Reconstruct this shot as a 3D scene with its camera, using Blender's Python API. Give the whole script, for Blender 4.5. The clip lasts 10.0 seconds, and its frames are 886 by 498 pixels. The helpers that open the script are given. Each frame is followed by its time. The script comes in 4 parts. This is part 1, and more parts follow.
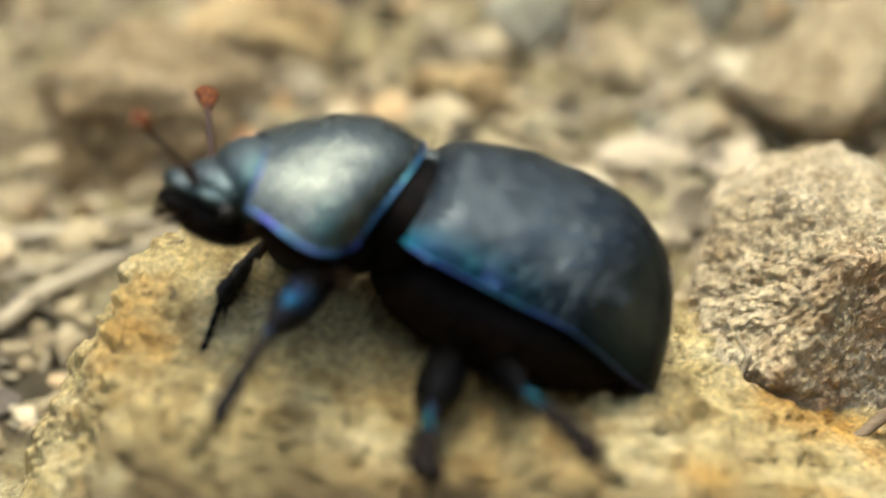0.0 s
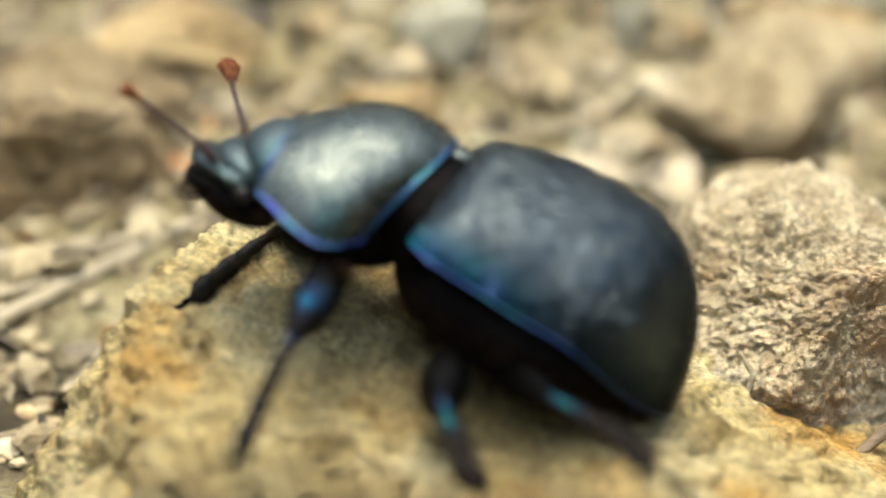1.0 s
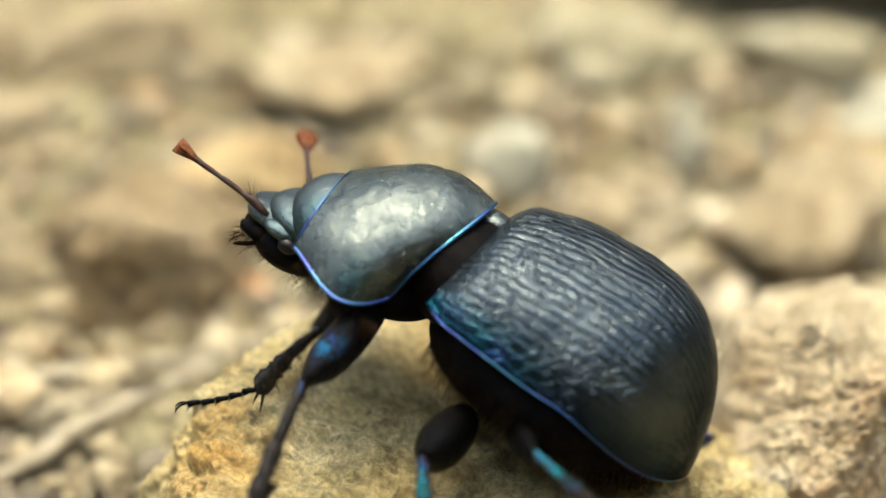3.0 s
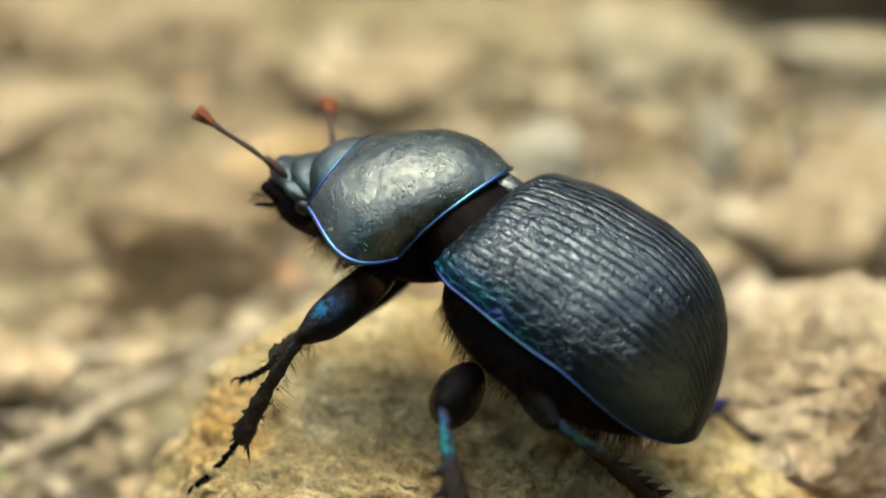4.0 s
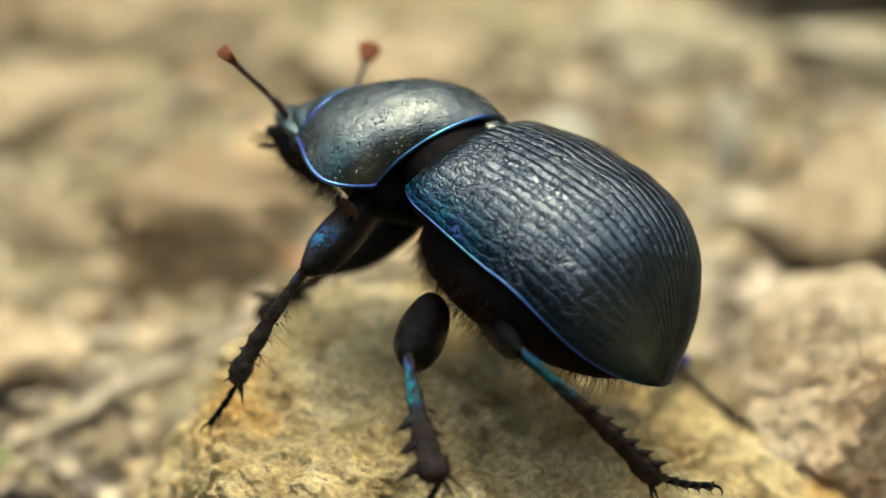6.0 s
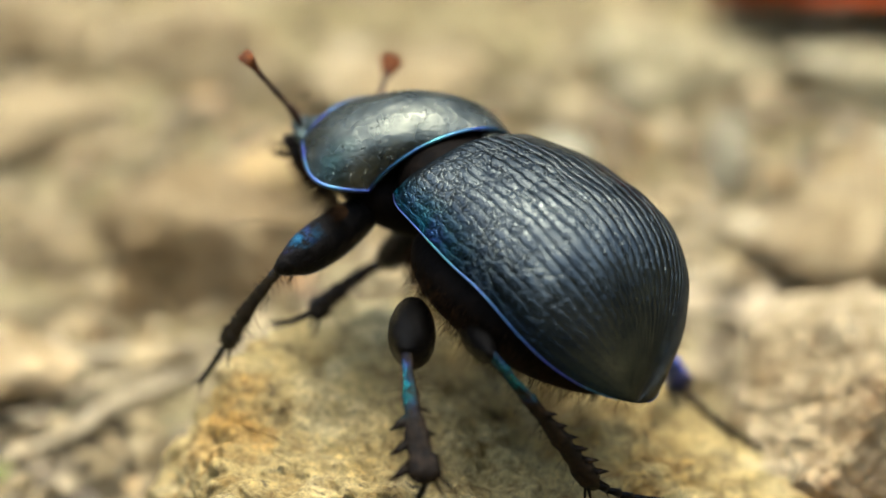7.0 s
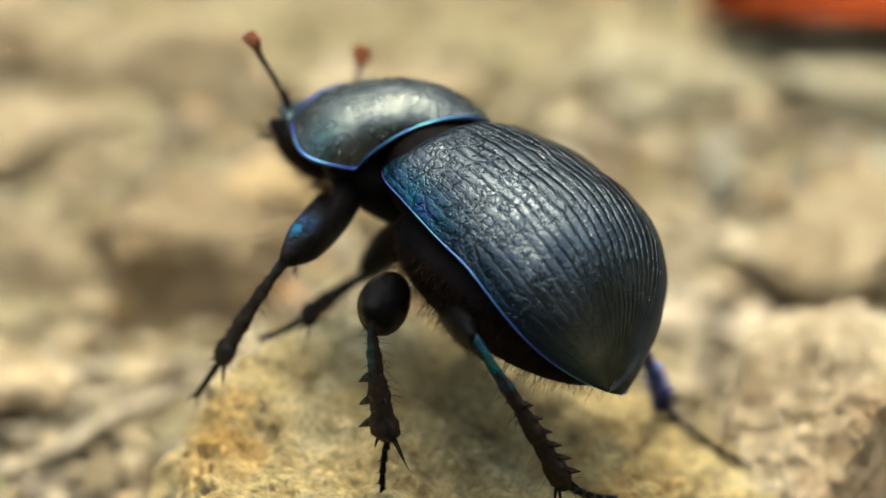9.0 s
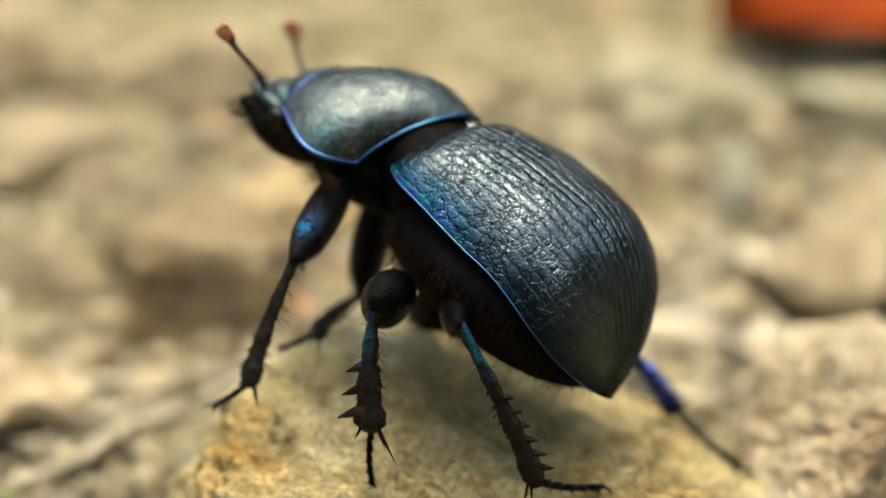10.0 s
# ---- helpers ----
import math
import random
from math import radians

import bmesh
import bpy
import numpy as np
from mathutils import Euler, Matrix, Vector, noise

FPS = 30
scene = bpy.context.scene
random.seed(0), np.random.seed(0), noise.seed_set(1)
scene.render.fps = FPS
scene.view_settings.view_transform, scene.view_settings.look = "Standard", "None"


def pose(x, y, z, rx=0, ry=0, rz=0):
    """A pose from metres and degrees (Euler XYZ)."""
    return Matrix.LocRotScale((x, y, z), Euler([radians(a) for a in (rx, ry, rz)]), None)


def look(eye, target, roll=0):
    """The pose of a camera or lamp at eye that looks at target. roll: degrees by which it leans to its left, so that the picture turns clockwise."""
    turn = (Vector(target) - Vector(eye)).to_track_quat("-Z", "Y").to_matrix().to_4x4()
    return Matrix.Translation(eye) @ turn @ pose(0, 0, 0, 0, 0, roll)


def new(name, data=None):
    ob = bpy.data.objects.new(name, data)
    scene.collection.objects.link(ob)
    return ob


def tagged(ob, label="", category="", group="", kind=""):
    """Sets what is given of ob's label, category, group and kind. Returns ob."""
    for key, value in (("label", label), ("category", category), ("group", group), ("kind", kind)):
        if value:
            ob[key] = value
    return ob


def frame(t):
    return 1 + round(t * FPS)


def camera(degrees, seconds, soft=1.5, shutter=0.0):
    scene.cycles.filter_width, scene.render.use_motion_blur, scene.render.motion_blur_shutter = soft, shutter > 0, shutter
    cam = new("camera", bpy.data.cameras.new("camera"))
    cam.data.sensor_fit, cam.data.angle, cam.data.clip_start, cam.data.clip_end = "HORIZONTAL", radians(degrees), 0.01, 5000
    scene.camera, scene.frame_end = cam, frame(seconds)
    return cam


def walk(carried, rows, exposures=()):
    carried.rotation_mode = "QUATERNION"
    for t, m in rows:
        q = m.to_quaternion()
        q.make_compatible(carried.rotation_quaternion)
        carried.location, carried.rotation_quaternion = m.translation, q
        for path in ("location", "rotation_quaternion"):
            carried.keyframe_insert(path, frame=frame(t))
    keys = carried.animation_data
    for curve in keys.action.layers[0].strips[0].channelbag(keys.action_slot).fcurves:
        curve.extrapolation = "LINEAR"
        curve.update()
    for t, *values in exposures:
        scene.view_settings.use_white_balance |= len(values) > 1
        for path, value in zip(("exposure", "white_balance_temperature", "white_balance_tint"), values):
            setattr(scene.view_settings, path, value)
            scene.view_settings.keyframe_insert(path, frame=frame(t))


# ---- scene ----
# The scene is written in millimetres and scaled by MM.
MM = 0.001
EXPOSURE = 2.31
CAMERA_ROWS = [
    (0.0, 11.28, -125.35, 56.20, 70.995, 2.534, 2.702),
    (0.1, 10.01, -125.07, 55.70, 70.831, 2.069, 2.631),
    (0.2, 8.74, -124.79, 55.20, 70.679, 1.605, 2.541),
    (0.3, 7.47, -124.50, 54.70, 70.669, 1.141, 2.280),
    (0.4, 6.21, -124.22, 54.20, 70.912, 0.677, 1.008),
    (0.5, 4.94, -123.94, 53.69, 71.066, 0.213, 0.016),
    (0.6, 2.64, -123.95, 54.33, 70.815, 0.328, -1.653),
    (0.7, 0.35, -123.96, 54.98, 70.846, 0.443, -3.201),
    (0.8, -1.95, -123.97, 55.62, 71.258, 0.558, -4.185),
    (0.9, -4.25, -123.98, 56.26, 71.072, 0.674, -4.233),
    (1.0, -6.54, -123.99, 56.90, 70.934, 0.789, -4.564),
    (1.2, -6.21, -124.52, 56.58, 71.279, 0.781, -4.845),
    (1.5, -5.70, -125.32, 56.09, 71.798, 0.770, -4.134),
    (2.0, -5.26, -126.92, 56.45, 72.369, 0.978, -3.754),
    (2.5, -4.73, -129.11, 56.52, 73.197, 1.441, -3.258),
    (2.7, -5.67, -130.13, 56.37, 73.547, 1.475, -3.248),
    (3.8, 0.00, -137.54, 53.85, 75.275, 0.000, -0.215),
    (4.0, 0.08, -137.24, 54.37, 74.917, 0.730, -0.413),
    (4.5, 0.17, -137.41, 54.40, 74.430, 0.081, 0.612),
    (5.0, 0.00, -137.54, 53.85, 75.000, 0.000, -0.000),
    (5.5, 0.09, -137.60, 53.67, 75.138, -0.058, -0.081),
    (5.7, 0.00, -137.54, 53.85, 74.909, -0.000, -0.103),
    (6.8, -0.00, -137.54, 53.85, 75.054, 0.000, 0.019),
    (7.0, -0.09, -137.82, 53.04, 75.502, -0.135, -0.087),
    (7.5, -0.16, -137.59, 53.53, 75.410, -0.234, -0.244),
    (8.0, -0.01, -137.62, 53.69, 75.381, -0.385, -0.326),
    (8.5, -0.09, -137.69, 53.54, 75.464, -0.364, -0.250),
    (9.0, 0.13, -137.82, 53.50, 75.597, -0.372, -0.073),
    (9.5, 0.14, -137.78, 53.64, 75.659, -0.421, 0.005),
    (10.0, -0.16, -137.73, 53.57, 75.766, -0.416, 0.056),
]
cam = camera(14.0, 10.0, soft=1.5, shutter=0.3)
cam.data.dof.use_dof = True
cam.data.dof.focus_distance = 0.1370
cam.data.dof.aperture_fstop = 26.0
walk(cam, [(t, pose(x * MM, y * MM, z * MM, rx, ry, rz)) for t, x, y, z, rx, ry, rz in CAMERA_ROWS],
     exposures=[(t, EXPOSURE + e, kelvin, 0) for t, e, kelvin in ((0, -0.14, 6400), (1.0, -0.02, 6350), (2.0, 0.14, 6400), (2.7, 0.2, 6450), (3.8, -0.06, 6650), (5.7, -0.05, 6650), (7.0, -0.01, 6600), (10.0, -0.01, 6600))])

# ---- light ----
SUN_FROM = Vector((0.0, -0.07, 0.95)).normalized()
world = bpy.data.worlds.new("sky")
scene.world = world
world.use_nodes = True
sky = world.node_tree.nodes.new("ShaderNodeTexSky")
sky.sky_type = "NISHITA"
sky.sun_disc = False
sky.sun_elevation = math.asin(SUN_FROM.z)
sky.sun_rotation = math.atan2(SUN_FROM.x, SUN_FROM.y)
sky.dust_density = 4.0
background = world.node_tree.nodes["Background"]
background.inputs["Strength"].default_value = 0.15
world.node_tree.links.new(sky.outputs["Color"], background.inputs["Color"])
sun = new("sun", bpy.data.lights.new("sun", "SUN"))
sun.data.energy = 0.42
sun.data.angle = radians(30)
sun.data.color = (1.0, 0.93, 0.82)
sun.matrix_world = look(SUN_FROM, (0, 0, 0))


# ---- materials ----
def material(name):
    m = bpy.data.materials.new(name)
    m.use_nodes = True
    n = m.node_tree.nodes
    return m, n, m.node_tree.links, n["Principled BSDF"]


def coords(n, links, scale, kind="Object", stretch=(1, 1, 1)):
    c = n.new("ShaderNodeTexCoord")
    mp = n.new("ShaderNodeMapping")
    mp.inputs["Scale"].default_value = [scale * s for s in stretch]
    links.new(c.outputs[kind], mp.inputs["Vector"])
    return mp.outputs["Vector"]


def noise_node(n, links, vec, scale, detail=4, rough=0.55):
    t = n.new("ShaderNodeTexNoise")
    t.inputs["Scale"].default_value = scale
    t.inputs["Detail"].default_value = detail
    t.inputs["Roughness"].default_value = rough
    links.new(vec, t.inputs["Vector"])
    return t.outputs["Fac"]


def ramp(n, links, fac, stops):
    r = n.new("ShaderNodeValToRGB")
    e = r.color_ramp.elements
    while len(e) < len(stops):
        e.new(0.5)
    for el, (p, c) in zip(e, stops):
        el.position, el.color = p, (*c, 1)
    links.new(fac, r.inputs["Fac"])
    return r.outputs["Color"]


def mixed(n, links, fac, a, b, blend="MIX"):
    m = n.new("ShaderNodeMix")
    m.data_type, m.blend_type = "RGBA", blend
    for sock, v in ((m.inputs["Factor"], fac), (m.inputs["A"], a), (m.inputs["B"], b)):
        if isinstance(v, bpy.types.NodeSocket):
            links.new(v, sock)
        elif isinstance(v, tuple):
            sock.default_value = (*v, 1)
        else:
            sock.default_value = v
    return m.outputs["Result"]


def bump(n, links, height, strength, distance, under=None):
    b = n.new("ShaderNodeBump")
    b.inputs["Strength"].default_value = strength
    b.inputs["Distance"].default_value = distance
    links.new(height, b.inputs["Height"])
    if under:
        links.new(under, b.inputs["Normal"])
    return b.outputs["Normal"]


def stone_material(name, dark, mid, light, stain, stain_amount=0.5, pits=(0.05, 0.04, 0.03), shade_and_patches=False, brown_front=False):
    """Weathered stone: broad patches, stains, sandy grain and dark pits."""
    m, n, links, bsdf = material(name)
    v = coords(n, links, 1000)
    patches = noise_node(n, links, v, 0.16, 5, 0.6)
    col = ramp(n, links, patches, [(0.3, dark), (0.5, mid), (0.68, light)])
    st = noise_node(n, links, v, 0.11, 6, 0.65)
    stf = ramp(n, links, st, [(0.52, (0, 0, 0)), (0.7, (stain_amount,) * 3)])
    col = mixed(n, links, stf, col, stain)
    grain = noise_node(n, links, v, 3.2, 5, 0.7)
    gr = ramp(n, links, grain, [(0.36, (0.38, 0.34, 0.29)), (0.5, (0.98, 0.98, 0.98)), (0.64, (1.6, 1.57, 1.5))])
    col = mixed(n, links, 0.62, col, gr, "MULTIPLY")
    blot = noise_node(n, links, v, 0.75, 6, 0.68)
    bl = ramp(n, links, blot, [(0.36, (0.62, 0.54, 0.43)), (0.52, (1, 1, 1)), (0.66, (1.25, 1.22, 1.12))])
    col = mixed(n, links, 0.9, col, bl, "MULTIPLY")
    spot = noise_node(n, links, v, 1.3, 4, 0.6)
    sp = ramp(n, links, spot, [(0.62, (0, 0, 0)), (0.7, (0.7, 0.7, 0.7))])
    col = mixed(n, links, sp, col, pits)
    if brown_front:
        # Browner towards the front (low y), with a wavy limit.
        front = n.new("ShaderNodeSeparateXYZ")
        links.new(v, front.inputs["Vector"])
        wavy = n.new("ShaderNodeMath")
        wavy.operation = "MULTIPLY_ADD"
        wavy.inputs[1].default_value = 9.0
        links.new(noise_node(n, links, v, 0.14, 5, 0.6), wavy.inputs[0])
        links.new(front.outputs["Y"], wavy.inputs[2])
        reach = n.new("ShaderNodeMapRange")
        reach.inputs["From Min"].default_value, reach.inputs["From Max"].default_value = -2.8, -5.8
        links.new(wavy.outputs[0], reach.inputs["Value"])
        brown_tone = ramp(n, links, noise_node(n, links, v, 0.4, 6, 0.65), [(0.35, (0.08, 0.055, 0.024)), (0.52, (0.19, 0.135, 0.055)), (0.68, (0.36, 0.27, 0.12))])
        col = mixed(n, links, reach.outputs["Result"], col, brown_tone)
    if shade_and_patches:
        # Unseen ground ahead of the rock painted dark, as shade that dims reflections.
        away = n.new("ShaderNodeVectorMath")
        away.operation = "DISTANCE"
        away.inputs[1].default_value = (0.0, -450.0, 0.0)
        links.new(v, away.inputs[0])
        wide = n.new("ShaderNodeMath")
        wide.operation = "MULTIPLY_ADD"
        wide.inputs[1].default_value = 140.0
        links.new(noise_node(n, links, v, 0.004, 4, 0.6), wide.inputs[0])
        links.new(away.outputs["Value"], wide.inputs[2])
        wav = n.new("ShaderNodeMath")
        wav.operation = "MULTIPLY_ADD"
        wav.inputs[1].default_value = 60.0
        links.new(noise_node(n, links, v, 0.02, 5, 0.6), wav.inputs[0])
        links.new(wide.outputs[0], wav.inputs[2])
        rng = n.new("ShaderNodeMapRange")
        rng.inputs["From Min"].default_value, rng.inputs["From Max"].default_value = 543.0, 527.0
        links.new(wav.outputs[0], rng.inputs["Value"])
        humus_and_shade = ramp(n, links, noise_node(n, links, v, 0.25, 6, 0.7), [(0.35, (0.012, 0.009, 0.006)), (0.6, (0.045, 0.032, 0.02)), (0.75, (0.1, 0.07, 0.035))])
        col = mixed(n, links, rng.outputs["Result"], col, humus_and_shade)
        # Ragged darker patch of soil left of the rock, about (-17, 12).
        to_patch = n.new("ShaderNodeVectorMath")
        to_patch.operation = "DISTANCE"
        to_patch.inputs[1].default_value = (-17.0, 12.0, 4.0)
        links.new(v, to_patch.inputs[0])
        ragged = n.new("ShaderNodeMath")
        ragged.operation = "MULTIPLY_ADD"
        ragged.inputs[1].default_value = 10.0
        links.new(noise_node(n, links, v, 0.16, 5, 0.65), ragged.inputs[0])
        links.new(to_patch.outputs["Value"], ragged.inputs[2])
        left_patch = n.new("ShaderNodeMapRange")
        left_patch.inputs["From Min"].default_value, left_patch.inputs["From Max"].default_value = 14.5, 10.5
        left_patch.inputs["To Max"].default_value = 0.8
        links.new(ragged.outputs[0], left_patch.inputs["Value"])
        col = mixed(n, links, left_patch.outputs["Result"], col, humus_and_shade)
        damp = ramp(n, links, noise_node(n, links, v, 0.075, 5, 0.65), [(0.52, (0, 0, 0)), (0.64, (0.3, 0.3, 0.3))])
        col = mixed(n, links, damp, col, humus_and_shade)
    links.new(col, bsdf.inputs["Base Color"])
    bsdf.inputs["Roughness"].default_value = 0.9
    bsdf.inputs["Specular IOR Level"].default_value = 0.25
    b1 = bump(n, links, noise_node(n, links, v, 1.1, 9, 0.75), 1.0, 0.0026)
    links.new(bump(n, links, grain, 1.0, 0.001, b1), bsdf.inputs["Normal"])
    return m


MAT_ROCK = stone_material("sandstone", (0.34, 0.235, 0.085), (0.54, 0.42, 0.185), (0.7, 0.595, 0.33), (0.6, 0.3, 0.04), 0.85, brown_front=True)
MAT_PALE = stone_material("pale_stone", (0.399, 0.33, 0.18), (0.551, 0.48, 0.29), (0.665, 0.61, 0.42), (0.475, 0.28, 0.1), 0.35)
MAT_CRUMBLY = stone_material("crumbly_stone", (0.46, 0.35, 0.19), (0.63, 0.51, 0.31), (0.72, 0.62, 0.42), (0.52, 0.25, 0.09), 0.5, pits=(0.24, 0.17, 0.09))
MAT_BROWN = stone_material("brown_stone", (0.34, 0.25, 0.13), (0.48, 0.375, 0.21), (0.58, 0.48, 0.29), (0.44, 0.27, 0.1), 0.4)
MAT_CREAM = stone_material("cream_stone", (0.6, 0.44, 0.23), (0.72, 0.56, 0.32), (0.78, 0.64, 0.4), (0.7, 0.46, 0.2), 0.3)
MAT_SHADED_CLOD = stone_material("shaded_clod", (0.26, 0.185, 0.09), (0.37, 0.27, 0.14), (0.46, 0.355, 0.2), (0.37, 0.22, 0.08), 0.4)
MAT_WHITE = stone_material("whitish_stone", (0.56, 0.51, 0.34), (0.7, 0.655, 0.46), (0.76, 0.73, 0.54), (0.58, 0.5, 0.3), 0.2)
MAT_ORANGE = stone_material("orange_stone", (0.4, 0.27, 0.11), (0.55, 0.4, 0.19), (0.63, 0.49, 0.26), (0.494, 0.27, 0.0656), 0.5)
MAT_SOIL = stone_material("soil", (0.24, 0.188, 0.085), (0.38, 0.312, 0.155), (0.49, 0.42, 0.228), (0.33, 0.24, 0.1), 0.6, shade_and_patches=True)


def gravel_material():
    m, n, links, bsdf = material("gravel")
    geo = n.new("ShaderNodeNewGeometry")
    col = ramp(n, links, geo.outputs["Random Per Island"],
               [(0.0, (0.1, 0.072, 0.038)), (0.35, (0.23, 0.178, 0.095)), (0.75, (0.32, 0.25, 0.135)), (0.95, (0.4, 0.33, 0.19)), (1.0, (0.48, 0.27, 0.1))])
    v = coords(n, links, 1000)
    g = ramp(n, links, noise_node(n, links, v, 2.2, 5, 0.65), [(0.3, (0.6, 0.6, 0.6)), (0.7, (1.3, 1.25, 1.2))])
    links.new(mixed(n, links, 0.8, col, g, "MULTIPLY"), bsdf.inputs["Base Color"])
    bsdf.inputs["Roughness"].default_value = 0.9
    bsdf.inputs["Specular IOR Level"].default_value = 0.25
    links.new(bump(n, links, noise_node(n, links, v, 2.5, 5, 0.6), 0.6, 0.0003), bsdf.inputs["Normal"])
    return m


MAT_GRAVEL = gravel_material()


def fibre_material(name, a, b, rough=0.75, spec=0.3):
    m, n, links, bsdf = material(name)
    v = coords(n, links, 1000, stretch=(0.25, 2.5, 2.5))
    f = noise_node(n, links, v, 1.2, 5, 0.6)
    links.new(ramp(n, links, f, [(0.3, a), (0.7, b)]), bsdf.inputs["Base Color"])
    bsdf.inputs["Roughness"].default_value = rough
    bsdf.inputs["Specular IOR Level"].default_value = spec
    links.new(bump(n, links, f, 0.5, 0.0002), bsdf.inputs["Normal"])
    return m


MAT_TWIG = fibre_material("dry_stem", (0.16, 0.12, 0.065), (0.38, 0.31, 0.19))
MAT_SCRAP = fibre_material("leaf_scrap", (0.2, 0.15, 0.085), (0.46, 0.37, 0.23), 0.8)
MAT_STALK = fibre_material("brown_stalk", (0.09, 0.06, 0.032), (0.24, 0.17, 0.095))
MAT_GAP_SHADE = fibre_material("gap_shade", (0.03, 0.02, 0.012), (0.09, 0.06, 0.035), 0.85)
MAT_LEAF = fibre_material("dry_leaf", (0.11, 0.016, 0.003), (0.24, 0.04, 0.006), 0.9, 0.05)
MAT_SKY_BLOCKER = fibre_material("sky_blocker", (0.012, 0.02, 0.008), (0.05, 0.065, 0.022), 0.9)
def litter_material():
    m, n, links, bsdf = material("litter")
    geo = n.new("ShaderNodeNewGeometry")
    col = ramp(n, links, geo.outputs["Random Per Island"],
               [(0.0, (0.04, 0.028, 0.015)), (0.3, (0.16, 0.12, 0.062)), (0.65, (0.3, 0.235, 0.128)), (0.93, (0.44, 0.36, 0.21)), (1.0, (0.4, 0.18, 0.06))])
    v = coords(n, links, 1000)
    g = ramp(n, links, noise_node(n, links, v, 2.0, 4, 0.6), [(0.3, (0.65, 0.65, 0.65)), (0.7, (1.2, 1.2, 1.2))])
    links.new(mixed(n, links, 0.8, col, g, "MULTIPLY"), bsdf.inputs["Base Color"])
    bsdf.inputs["Roughness"].default_value = 0.8
    return m


MAT_LITTER = litter_material()
MAT_MOSS = fibre_material("moss", (0.1, 0.16, 0.02), (0.22, 0.28, 0.05), 0.8)


def shell_material(name, base, hues, rough, pit, lateral, ridges=0.0):
    """Black beetle shell, tinted metallic blue and green towards its outer edge. Ridges: long grooves that follow its own lengthwise lines, crossed by crazed wrinkles."""
    m, n, links, bsdf = material(name)
    v = coords(n, links, 1000)
    sep = n.new("ShaderNodeSeparateXYZ")
    links.new(v, sep.inputs["Vector"])
    ab = n.new("ShaderNodeMath")
    ab.operation = "ABSOLUTE"
    links.new(sep.outputs["Y"], ab.inputs[0])
    edge = n.new("ShaderNodeMapRange")
    edge.inputs["From Min"].default_value, edge.inputs["From Max"].default_value = lateral
    links.new(ab.outputs[0], edge.inputs["Value"])
    hue = ramp(n, links, noise_node(n, links, v, 0.5, 3), [(0.35, hues[0]), (0.6, hues[1]), (0.75, hues[2])])
    if ridges:
        lines = n.new("ShaderNodeSeparateXYZ")
        links.new(coords(n, links, 1, "UV"), lines.inputs["Vector"])
        links.new(lines.outputs["Y"], edge.inputs["Value"])
        fore = ramp(n, links, lines.outputs["X"], [(0.08, (1, 1, 1)), (0.45, (0.1, 0.1, 0.1))])
        hue = mixed(n, links, fore, (0.012, 0.014, 0.017), hue)
    worn = ramp(n, links, noise_node(n, links, v, 0.7, 5, 0.65), [(0.38, (0.72, 0.74, 0.76)), (0.62, (1.25, 1.22, 1.15))])
    shell = mixed(n, links, 1.0, base, worn, "MULTIPLY")
    links.new(mixed(n, links, edge.outputs["Result"], shell, hue), bsdf.inputs["Base Color"])
    bsdf.inputs["Metallic"].default_value = 0.9
    bsdf.inputs["Specular Tint"].default_value = (0.2, 0.22, 0.24, 1) if ridges else (0.5, 0.5, 0.5, 1)
    warp = n.new("ShaderNodeTexNoise")
    warp.inputs["Scale"].default_value = 0.9
    warp.inputs["Detail"].default_value = 3
    links.new(v, warp.inputs["Vector"])
    bent = n.new("ShaderNodeVectorMath")
    bent.operation = "MULTIPLY_ADD"
    bent.inputs[1].default_value = (0.9, 0.9, 0.9)
    links.new(warp.outputs["Color"], bent.inputs[0])
    links.new(v, bent.inputs[2])
    vor = n.new("ShaderNodeTexVoronoi")
    vor.inputs["Scale"].default_value = 6.0
    links.new(bent.outputs["Vector"], vor.inputs["Vector"])
    pf = ramp(n, links, vor.outputs["Distance"], [(0.0, (0, 0, 0)), (0.3, (1, 1, 1))])
    normal = bump(n, links, pf, pit, 0.00006)
    if ridges:
        us = lines
        wob = noise_node(n, links, v, 0.8, 5, 0.7)
        k = n.new("ShaderNodeMath")
        k.operation = "MULTIPLY_ADD"
        k.inputs[1].default_value = 17.0
        links.new(us.outputs["Y"], k.inputs[0])
        links.new(wob, k.inputs[2])
        fr = n.new("ShaderNodeMath")
        fr.operation = "PINGPONG"
        fr.inputs[1].default_value = 0.5
        links.new(k.outputs[0], fr.inputs[0])
        gr = ramp(n, links, fr.outputs[0], [(0.0, (0, 0, 0)), (0.07, (0.55, 0.55, 0.55)), (0.3, (1, 1, 1))])
        broken = ramp(n, links, noise_node(n, links, v, 1.1, 4, 0.65), [(0.5, (0, 0, 0)), (0.66, (0.7, 0.7, 0.7))])
        flank = ramp(n, links, us.outputs["Y"], [(0.5, (0, 0, 0)), (0.8, (0.75, 0.75, 0.75))])
        gr = mixed(n, links, flank, mixed(n, links, broken, gr, (1.0, 1.0, 1.0)), (1.0, 1.0, 1.0))
        normal = bump(n, links, gr, 1.0 * ridges, 0.00012, normal)
        tail = ramp(n, links, us.outputs["X"], [(0.5, (1, 1, 1)), (0.8, (0.25, 0.25, 0.25))])
        skew = n.new("ShaderNodeVectorMath")
        skew.operation = "MULTIPLY_ADD"
        skew.inputs[1].default_value = (0.07, 0.09, 0.0)
        links.new(warp.outputs["Color"], skew.inputs[0])
        links.new(coords(n, links, 1, "UV"), skew.inputs[2])
